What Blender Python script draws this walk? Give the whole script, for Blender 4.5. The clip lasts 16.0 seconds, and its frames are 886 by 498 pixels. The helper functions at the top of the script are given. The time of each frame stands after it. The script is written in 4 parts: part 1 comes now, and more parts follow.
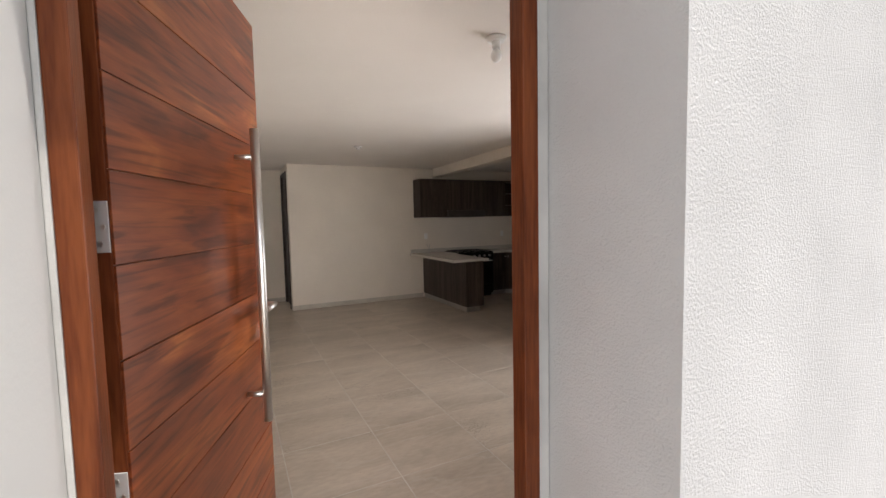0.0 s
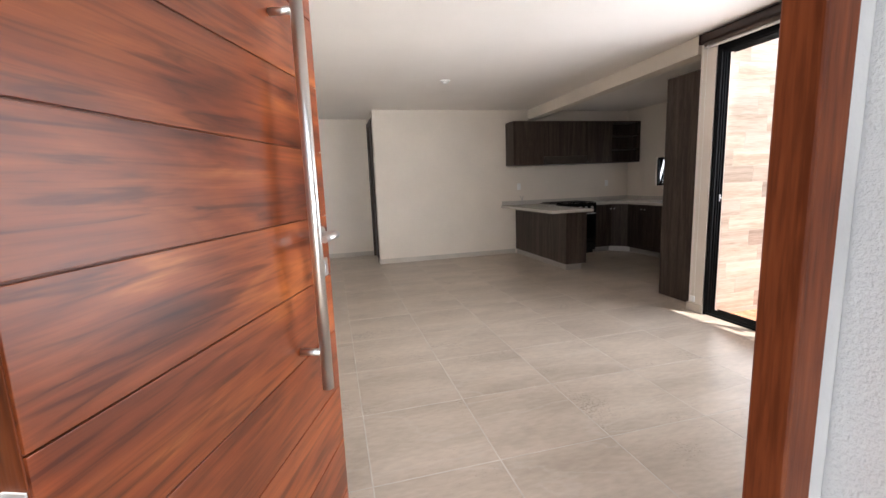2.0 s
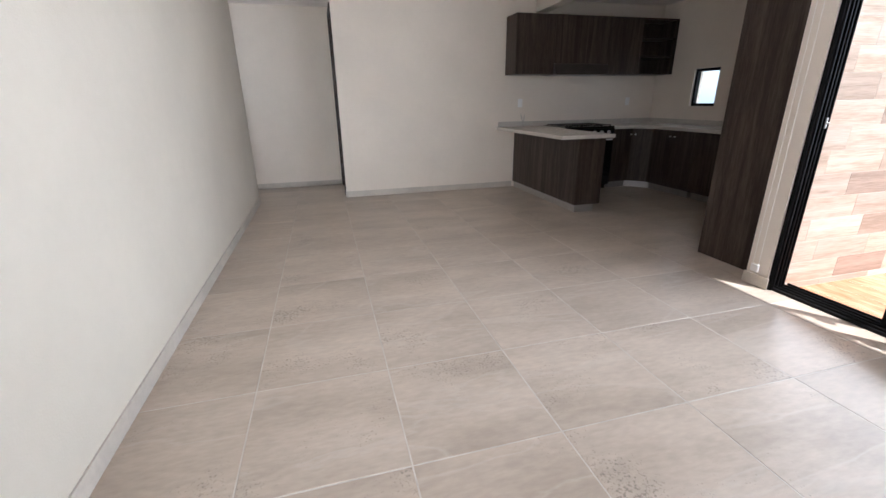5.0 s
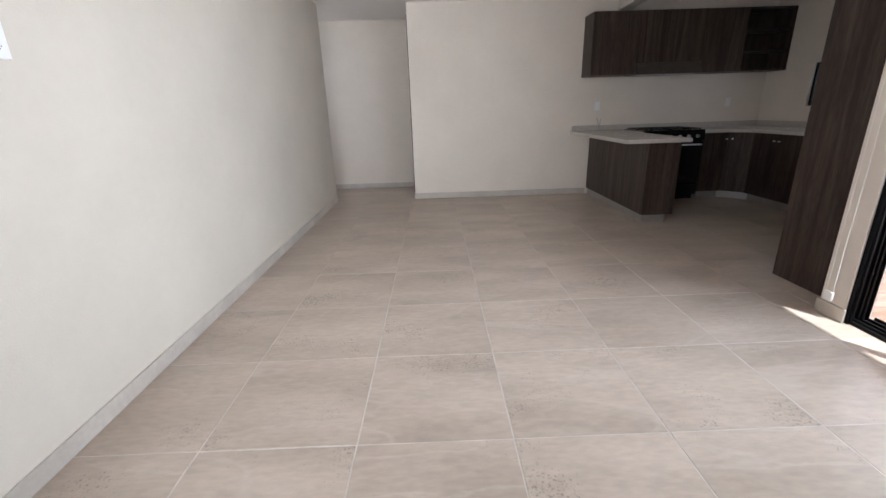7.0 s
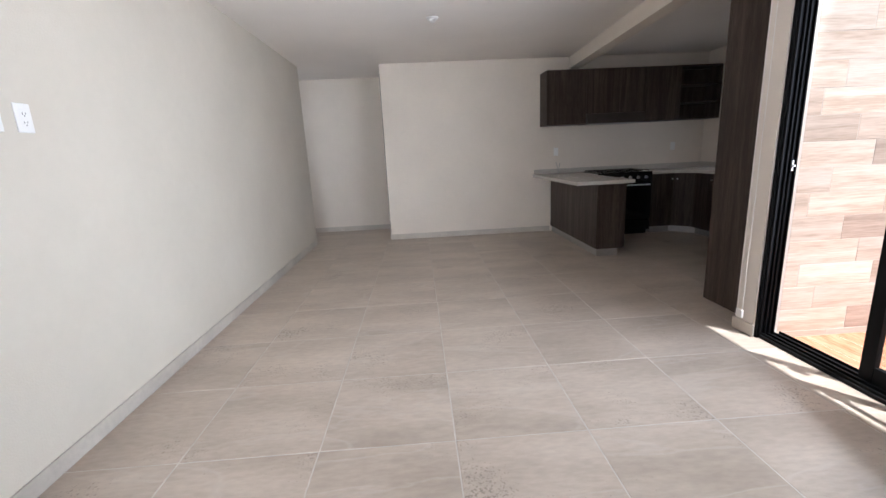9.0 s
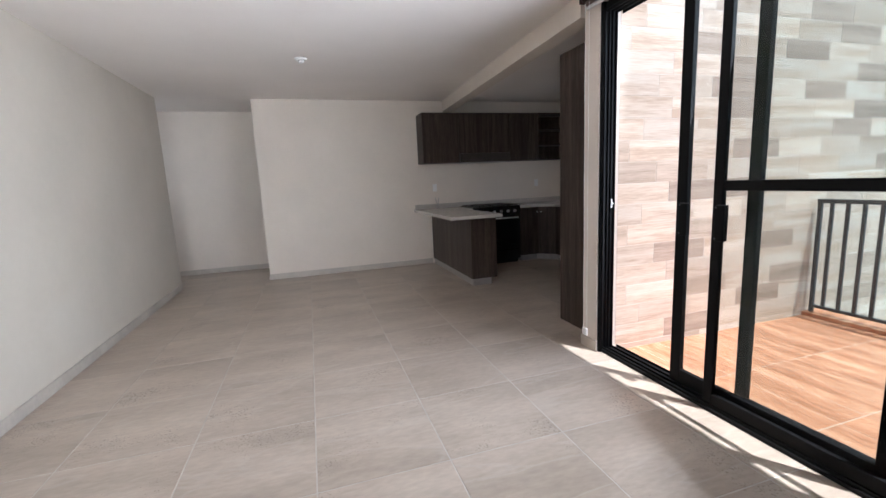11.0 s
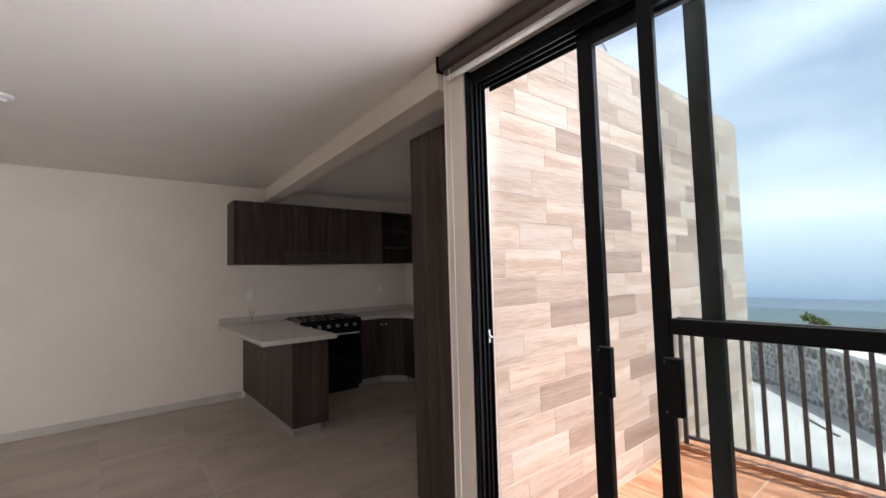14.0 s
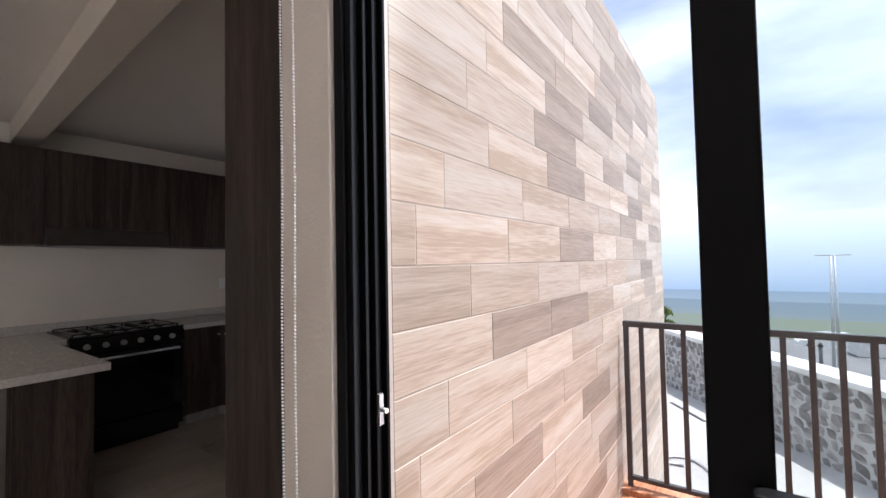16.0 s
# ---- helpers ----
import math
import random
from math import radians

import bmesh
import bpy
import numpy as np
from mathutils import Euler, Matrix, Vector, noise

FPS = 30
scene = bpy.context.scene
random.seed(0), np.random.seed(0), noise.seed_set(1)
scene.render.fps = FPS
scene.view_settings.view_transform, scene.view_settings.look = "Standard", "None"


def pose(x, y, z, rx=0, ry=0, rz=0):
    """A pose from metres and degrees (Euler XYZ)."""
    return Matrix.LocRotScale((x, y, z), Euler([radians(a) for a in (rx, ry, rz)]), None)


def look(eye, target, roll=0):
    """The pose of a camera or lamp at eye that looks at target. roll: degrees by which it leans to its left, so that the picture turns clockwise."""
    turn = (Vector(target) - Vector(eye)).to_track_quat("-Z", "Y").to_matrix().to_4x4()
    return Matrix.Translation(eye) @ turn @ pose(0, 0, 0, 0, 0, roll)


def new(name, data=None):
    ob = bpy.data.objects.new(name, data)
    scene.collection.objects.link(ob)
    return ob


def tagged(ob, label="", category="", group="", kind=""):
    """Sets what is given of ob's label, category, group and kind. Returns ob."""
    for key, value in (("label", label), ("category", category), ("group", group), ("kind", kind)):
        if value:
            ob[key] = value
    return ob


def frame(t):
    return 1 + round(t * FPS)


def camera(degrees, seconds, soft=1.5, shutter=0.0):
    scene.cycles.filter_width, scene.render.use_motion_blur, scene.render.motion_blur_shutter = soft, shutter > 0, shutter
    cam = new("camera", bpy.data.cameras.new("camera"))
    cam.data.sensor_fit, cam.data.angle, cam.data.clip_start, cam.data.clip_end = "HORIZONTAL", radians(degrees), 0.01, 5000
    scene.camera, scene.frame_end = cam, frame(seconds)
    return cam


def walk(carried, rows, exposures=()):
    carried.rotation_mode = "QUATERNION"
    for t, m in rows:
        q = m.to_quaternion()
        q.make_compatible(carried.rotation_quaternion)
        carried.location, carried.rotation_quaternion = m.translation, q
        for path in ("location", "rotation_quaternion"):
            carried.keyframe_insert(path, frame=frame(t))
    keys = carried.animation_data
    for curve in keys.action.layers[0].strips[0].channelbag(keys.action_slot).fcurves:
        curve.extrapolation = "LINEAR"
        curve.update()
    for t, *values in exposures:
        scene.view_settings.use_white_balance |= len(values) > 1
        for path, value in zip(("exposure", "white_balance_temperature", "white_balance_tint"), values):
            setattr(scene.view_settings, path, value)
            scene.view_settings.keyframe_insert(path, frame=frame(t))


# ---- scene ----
cam = camera(92.9, 16.0)
PATH = [
    (0, (0.016, 0.085, 1.503), (0.906, 1.87, 1.365), -1.2),
    (0.5, (0.013, 0.099, 1.493), (0.775, 1.943, 1.355), -1.4),
    (1, (0.022, 0.218, 1.409), (0.677, 2.096, 1.198), -1.9),
    (1.5, (0.06, 0.449, 1.341), (0.62, 2.35, 1.071), -2.2),
    (2, (0.158, 0.641, 1.304), (0.653, 2.554, 0.995), -2.2),
    (2.5, (0.324, 0.883, 1.308), (0.796, 2.798, 0.976), -2.1),
    (3, (0.39, 1.083, 1.292), (0.902, 2.978, 0.91), -1.7),
    (3.5, (0.441, 1.332, 1.269), (1.001, 3.199, 0.822), -1.8),
    (6, (0.87, 1.843, 1.203), (1.177, 3.68, 0.473), -1.0),
    (6.5, (1.019, 1.771, 1.185), (1.173, 3.639, 0.485), -1.5),
    (7, (1.173, 1.642, 1.203), (1.199, 3.541, 0.576), -1.8),
    (7.5, (1.237, 1.511, 1.2), (1.202, 3.438, 0.667), -1.8),
    (8, (1.281, 1.376, 1.23), (1.259, 3.32, 0.76), -2.0),
    (10.5, (1.456, 1.263, 1.261), (1.895, 3.171, 0.852), -2.9),
    (11, (1.523, 1.229, 1.285), (2.105, 3.116, 0.968), -2.7),
    (11.5, (1.578, 1.277, 1.307), (2.335, 3.117, 1.103), -2.6),
    (12, (1.615, 1.47, 1.348), (2.536, 3.242, 1.242), -2.6),
    (12.5, (1.69, 1.627, 1.346), (2.737, 3.331, 1.333), -2.3),
    (13, (1.817, 1.799, 1.394), (2.947, 3.448, 1.438), -2.1),
    (13.5, (1.95, 1.964, 1.404), (3.139, 3.57, 1.495), -1.8),
    (14, (2.066, 2.201, 1.389), (3.312, 3.761, 1.505), -1.6),
    (14.5, (2.21, 2.403, 1.405), (3.525, 3.905, 1.522), -1.6),
    (15, (2.444, 2.622, 1.367), (3.852, 4.037, 1.479), -1.6),
    (15.5, (2.674, 2.819, 1.367), (4.181, 4.13, 1.451), -1.4),
    (16, (2.908, 3.083, 1.364), (4.534, 4.245, 1.429), -1.1),
]
EXPOSURES = [(0, -0.02, 6650, 12), (1.0, 0.15, 6700, 12), (1.5, 0.5, 6650, 13), (2.5, 0.78, 5800, 10), (3.5, 0.75, 5750, 10), (6, 0.80, 5700, 10), (8, 0.74, 5700, 10), (10.5, 0.65, 5600, 10), (12.5, 0.44, 5900, 13), (14.5, 0.40, 6050, 14), (15.5, 0.35, 5950, 13), (16, 0.22, 5850, 13)]
walk(cam, [(t, look(eye, target, roll)) for t, eye, target, roll in PATH], EXPOSURES)

# ---- world, sun, and lamps added at the openings and in the hall ----
SUN_TO = Vector((-0.34, 0.50, -2.3)).normalized()
world = bpy.data.worlds.new("sky")
scene.world = world
world.use_nodes = True
wn, wl = world.node_tree.nodes, world.node_tree.links
sky = wn.new("ShaderNodeTexSky")
sky.sky_type, sky.sun_disc = "NISHITA", False
sky.sun_elevation = math.asin(-SUN_TO.z)
sky.sun_rotation = math.atan2(-SUN_TO.x, -SUN_TO.y)
sky.air_density, sky.dust_density = 1.0, 3.5
cloud = wn.new("ShaderNodeTexNoise")
cloud.inputs["Scale"].default_value, cloud.inputs["Detail"].default_value = 1.9, 5.0
cmap = wn.new("ShaderNodeMapping")
cmap.inputs["Scale"].default_value = (1.0, 1.0, 3.2)
ccoord = wn.new("ShaderNodeTexCoord")
wl.new(ccoord.outputs["Generated"], cmap.inputs["Vector"])
wl.new(cmap.outputs["Vector"], cloud.inputs["Vector"])
cramp = wn.new("ShaderNodeValToRGB")
cramp.color_ramp.elements[0].position, cramp.color_ramp.elements[1].position = 0.30, 0.68
wl.new(cloud.outputs["Fac"], cramp.inputs["Fac"])
cmix = wn.new("ShaderNodeMixRGB")
cmix.inputs["Color2"].default_value = (8.3, 8.75, 9.4, 1)
csoft = wn.new("ShaderNodeMath")
csoft.operation = "MULTIPLY"
csoft.inputs[1].default_value = 0.85
wl.new(cramp.outputs["Color"], csoft.inputs[0])
wl.new(csoft.outputs[0], cmix.inputs["Fac"])
wl.new(sky.outputs["Color"], cmix.inputs["Color1"])
wl.new(cmix.outputs["Color"], wn["Background"].inputs["Color"])
wn["Background"].inputs["Strength"].default_value = 0.15

sun = new("sun", bpy.data.lights.new("sun", "SUN"))
sun.data.energy, sun.data.angle, sun.data.color = 5.0, radians(0.6), (1.0, 0.95, 0.88)
sun.matrix_world = look((8, -6, 30), Vector((8, -6, 30)) + SUN_TO)


def area_lamp(name, at, toward, wide, high, watts, colour=(1, 1, 1), spread=180):
    """An added area lamp that strengthens daylight, mostly at or near an opening."""
    data = bpy.data.lights.new(name, "AREA")
    data.shape, data.size, data.size_y, data.energy, data.color = "RECTANGLE", wide, high, watts, colour
    data.spread = radians(spread)
    ob = new(name, data)
    ob.matrix_world = look(at, toward)
    return ob


# Added lamps brighten the rooms beyond the sky's own light; the first stands indoors.
area_lamp("terrace_daylight", (3.345, 2.68, 1.22), (0.5, 3.58, 1.72), 1.85, 2.2, 41, (0.95, 0.972, 1.0), 140)
area_lamp("entrance_daylight", (0.45, 1.11, 1.2), (0.75, 4.0, 1.25), 0.55, 2.1, 11.5, (1.0, 0.97, 0.93), 80)
area_lamp("kitchen_daylight", (5.73, 6.695, 1.36), (4.0, 6.5, 1.3), 0.34, 0.40, 0.7, (0.97, 0.98, 1.0))
# Added lamp on the windowless hall end wall, for light from the left.
area_lamp("hall_daylight", (-1.25, 8.15, 1.4), (0.0, 8.2, 1.2), 0.8, 1.4, 4.5, (0.9, 0.95, 1.0))

# ---- materials ----


def mat(name, colour, rough=0.6, vary=0.08, scale=6.0, bump=0.0, bump_scale=60.0, metal=0.0, spec=0.5, stretch=(1, 1, 1), tint=None, each=0.0, fine=0.0):
    """A surface with broad stains, fine grain, relief, and a difference from piece to piece."""
    m = bpy.data.materials.new(name)
    m.use_nodes = True
    n, l = m.node_tree.nodes, m.node_tree.links
    b = n["Principled BSDF"]
    b.inputs["Roughness"].default_value, b.inputs["Metallic"].default_value = rough, metal
    b.inputs["Specular IOR Level"].default_value = spec
    mapping = n.new("ShaderNodeMapping")
    mapping.inputs["Scale"].default_value = stretch
    geo = n.new("ShaderNodeNewGeometry")
    info = n.new("ShaderNodeObjectInfo")
    shift = n.new("ShaderNodeVectorMath")
    shift.operation = "MULTIPLY_ADD"
    shift.inputs[1].default_value = (37.0 * (each > 0), 19.0 * (each > 0), 53.0 * (each > 0))
    l.new(info.outputs["Random"], shift.inputs[0])
    l.new(geo.outputs["Position"], shift.inputs[2])
    l.new(shift.outputs[0], mapping.inputs["Vector"])
    broad = n.new("ShaderNodeTexNoise")
    broad.inputs["Scale"].default_value, broad.inputs["Detail"].default_value = scale, 6.0
    l.new(mapping.outputs[0], broad.inputs["Vector"])
    dark = tuple(max(0.0, c * (1 - 2.2 * vary)) for c in colour)
    light = tuple(min(1.0, c * (1 + 1.6 * vary)) for c in (tint or colour))
    ramp = n.new("ShaderNodeValToRGB")
    ramp.color_ramp.elements[0].position, ramp.color_ramp.elements[1].position = 0.3, 0.7
    ramp.color_ramp.elements[0].color, ramp.color_ramp.elements[1].color = (*dark, 1), (*light, 1)
    l.new(broad.outputs["Fac"], ramp.inputs["Fac"])
    out = ramp.outputs["Color"]
    if fine:
        grain = n.new("ShaderNodeTexNoise")
        grain.inputs["Scale"].default_value, grain.inputs["Detail"].default_value = scale * 14, 5.0
        l.new(mapping.outputs[0], grain.inputs["Vector"])
        gr = n.new("ShaderNodeMapRange")
        gr.inputs["From Min"].default_value, gr.inputs["From Max"].default_value = 0.3, 0.7
        gr.inputs["To Min"].default_value, gr.inputs["To Max"].default_value = 1 - fine, 1 + fine
        l.new(grain.outputs["Fac"], gr.inputs["Value"])
        mul = n.new("ShaderNodeVectorMath")
        mul.operation = "SCALE"
        l.new(out, mul.inputs[0])
        l.new(gr.outputs[0], mul.inputs["Scale"])
        out = mul.outputs[0]
    if each:
        hsv = n.new("ShaderNodeMapRange")
        hsv.inputs["To Min"].default_value, hsv.inputs["To Max"].default_value = 1 - each, 1 + each
        l.new(info.outputs["Random"], hsv.inputs["Value"])
        mul = n.new("ShaderNodeVectorMath")
        mul.operation = "SCALE"
        l.new(out, mul.inputs[0])
        l.new(hsv.outputs[0], mul.inputs["Scale"])
        out = mul.outputs[0]
    l.new(out, b.inputs["Base Color"])
    rr = n.new("ShaderNodeMapRange")
    rr.inputs["To Min"].default_value, rr.inputs["To Max"].default_value = max(0.02, rough - 0.07), min(1.0, rough + 0.07)
    l.new(broad.outputs["Fac"], rr.inputs["Value"])
    l.new(rr.outputs[0], b.inputs["Roughness"])
    if bump:
        fineb = n.new("ShaderNodeTexNoise")
        fineb.inputs["Scale"].default_value, fineb.inputs["Detail"].default_value = bump_scale, 4.0
        l.new(mapping.outputs[0], fineb.inputs["Vector"])
        bn = n.new("ShaderNodeBump")
        bn.inputs["Strength"].default_value, bn.inputs["Distance"].default_value = bump, 0.01
        l.new(fineb.outputs["Fac"], bn.inputs["Height"])
        l.new(bn.outputs[0], b.inputs["Normal"])
    return m


def wood(name, dark, mid, light, axis=0, rough=0.35, scale=7.0, stretch=0.12, each=0.0, wander=1.1):
    """Figured wood whose grain runs along one axis of the object."""
    m = bpy.data.materials.new(name)
    m.use_nodes = True
    n, l = m.node_tree.nodes, m.node_tree.links
    b = n["Principled BSDF"]
    b.inputs["Roughness"].default_value, b.inputs["Specular IOR Level"].default_value = rough, 0.22
    coord, mapping = n.new("ShaderNodeTexCoord"), n.new("ShaderNodeMapping")
    sc = [1.0, 1.0, 1.0]
    sc[axis] = stretch
    mapping.inputs["Scale"].default_value = sc
    info = n.new("ShaderNodeObjectInfo")
    shift = n.new("ShaderNodeVectorMath")
    shift.operation = "MULTIPLY_ADD"
    shift.inputs[1].default_value = (31.0, 17.0, 43.0)
    l.new(info.outputs["Random"], shift.inputs[0])
    l.new(coord.outputs["Object"], shift.inputs[2])
    l.new(shift.outputs[0], mapping.inputs["Vector"])
    noise_1 = n.new("ShaderNodeTexNoise")
    noise_1.inputs["Scale"].default_value, noise_1.inputs["Detail"].default_value = scale, 5.0
    noise_1.inputs["Distortion"].default_value = wander
    l.new(mapping.outputs[0], noise_1.inputs["Vector"])
    noise_2 = n.new("ShaderNodeTexNoise")
    noise_2.inputs["Scale"].default_value, noise_2.inputs["Detail"].default_value = scale * 13, 8.0
    l.new(mapping.outputs[0], noise_2.inputs["Vector"])
    ramp = n.new("ShaderNodeValToRGB")
    e = ramp.color_ramp.elements
    e[0].position, e[0].color = 0.36, (*dark, 1)
    e[1].position, e[1].color = 0.68, (*light, 1)
    k = e.new(0.5)
    k.color = (*mid, 1)
    mixed = n.new("ShaderNodeMath")
    mixed.operation = "MULTIPLY_ADD"
    mixed.inputs[1].default_value = 0.55
    half = n.new("ShaderNodeMath")
    half.operation = "MULTIPLY_ADD"
    half.inputs[1].default_value, half.inputs[2].default_value = 0.85, -0.20
    l.new(noise_1.outputs["Fac"], half.inputs[0])
    l.new(noise_2.outputs["Fac"], mixed.inputs[0])
    l.new(half.outputs[0], mixed.inputs[2])
    l.new(mixed.outputs[0], ramp.inputs["Fac"])
    out = ramp.outputs["Color"]
    if each:
        mr = n.new("ShaderNodeMapRange")
        mr.inputs["To Min"].default_value, mr.inputs["To Max"].default_value = 1 - each, 1 + each
        l.new(info.outputs["Random"], mr.inputs["Value"])
        mul = n.new("ShaderNodeVectorMath")
        mul.operation = "SCALE"
        l.new(out, mul.inputs[0])
        l.new(mr.outputs[0], mul.inputs["Scale"])
        out = mul.outputs[0]
    l.new(out, b.inputs["Base Color"])
    bn = n.new("ShaderNodeBump")
    bn.inputs["Strength"].default_value, bn.inputs["Distance"].default_value = 0.12, 0.004
    l.new(noise_2.outputs["Fac"], bn.inputs["Height"])
    l.new(bn.outputs[0], b.inputs["Normal"])
    return m


def veneer(name):
    """Reddish tropical veneer: long dark and orange streaks that swell and close, with a fine pore grain along them."""
    m = bpy.data.materials.new(name)
    m.use_nodes = True
    n, l = m.node_tree.nodes, m.node_tree.links
    b = n["Principled BSDF"]
    b.inputs["Roughness"].default_value, b.inputs["Specular IOR Level"].default_value = 0.30, 0.4
    coord, info, shift = n.new("ShaderNodeTexCoord"), n.new("ShaderNodeObjectInfo"), n.new("ShaderNodeVectorMath")
    shift.operation = "MULTIPLY_ADD"
    shift.inputs[1].default_value = (31.0, 17.0, 43.0)
    l.new(info.outputs["Random"], shift.inputs[0])
    l.new(coord.outputs["Object"], shift.inputs[2])

    def layer(scale, stretch, detail, distortion):
        mapping, tex = n.new("ShaderNodeMapping"), n.new("ShaderNodeTexNoise")
        mapping.inputs["Scale"].default_value = (stretch, 1.0, 1.0)
        tex.inputs["Scale"].default_value, tex.inputs["Detail"].default_value, tex.inputs["Distortion"].default_value = scale, detail, distortion
        l.new(shift.outputs[0], mapping.inputs["Vector"])
        l.new(mapping.outputs[0], tex.inputs["Vector"])
        return tex.outputs["Fac"]

    def colours(fac, *stops):
        ramp = n.new("ShaderNodeValToRGB")
        e = ramp.color_ramp.elements
        e[0].position, e[0].color = stops[0][0], (*stops[0][1], 1)
        e[1].position, e[1].color = stops[-1][0], (*stops[-1][1], 1)
        for p, c in stops[1:-1]:
            e.new(p).color = (*c, 1)
        l.new(fac, ramp.inputs["Fac"])
        return ramp.outputs["Color"]

    def mixed(kind, amount, one, two):
        node = n.new("ShaderNodeMixRGB")
        node.blend_type = kind
        node.inputs["Fac"].default_value = amount
        l.new(one, node.inputs["Color1"])
        l.new(two, node.inputs["Color2"])
        return node.outputs["Color"]

    body = colours(layer(10.0, 0.16, 4.0, 0.9), (0.30, (0.105, 0.022, 0.006)), (0.46, (0.195, 0.044, 0.013)), (0.60, (0.275, 0.070, 0.019)), (0.74, (0.46, 0.150, 0.040)))
    lines = colours(layer(36.0, 0.07, 5.0, 1.2), (0.33, (0.44, 0.38, 0.35)), (0.46, (0.95, 0.95, 0.95)), (0.68, (1.25, 1.27, 1.25)))
    pores = colours(layer(210.0, 0.03, 2.0, 0.0), (0.30, (0.72, 0.70, 0.68)), (0.55, (1.0, 1.0, 1.0)))
    out = mixed("MULTIPLY", 0.55, mixed("MULTIPLY", 0.85, body, lines), pores)
    l.new(out, b.inputs["Base Color"])
    return m


def pane_material(name, veil=0.0, veil_colour=(0.2, 0.2, 0.2)):
    """Thin clear glass, or with a veil a fly screen: light goes straight through, with a faint gloss."""
    m = bpy.data.materials.new(name)
    m.use_nodes = True
    n, l = m.node_tree.nodes, m.node_tree.links
    n.remove(n["Principled BSDF"])
    clear, gloss, mixer = n.new("ShaderNodeBsdfTransparent"), n.new("ShaderNodeBsdfGlossy"), n.new("ShaderNodeMixShader")
    clear.inputs["Color"].default_value = (0.95, 0.97, 0.965, 1)
    gloss.inputs["Roughness"].default_value = 0.02
    if veil:
        gloss = n.new("ShaderNodeBsdfDiffuse")
        gloss.inputs["Color"].default_value = (*veil_colour, 1)
        mixer.inputs[0].default_value = veil
    else:
        fresnel = n.new("ShaderNodeFresnel")
        fresnel.inputs["IOR"].default_value = 1.35
        l.new(fresnel.outputs[0], mixer.inputs[0])
    l.new(clear.outputs[0], mixer.inputs[1])
    l.new(gloss.outputs[0], mixer.inputs[2])
    l.new(mixer.outputs[0], n["Material Output"].inputs["Surface"])
    return m


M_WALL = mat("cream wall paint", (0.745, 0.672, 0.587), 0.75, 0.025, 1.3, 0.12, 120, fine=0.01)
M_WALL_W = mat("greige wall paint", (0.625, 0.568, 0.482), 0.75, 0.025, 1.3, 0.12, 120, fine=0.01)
M_CEIL = mat("white ceiling paint", (0.82, 0.765, 0.71), 0.85, 0.02, 1.0, 0.1, 90)
M_STUCCO = mat("white stucco", (0.68, 0.67, 0.655), 0.9, 0.03, 3.0, 0.45, 165)
M_SMOOTH = mat("smooth exterior paint", (0.66, 0.66, 0.64), 0.8, 0.02, 2.0, 0.05, 90)


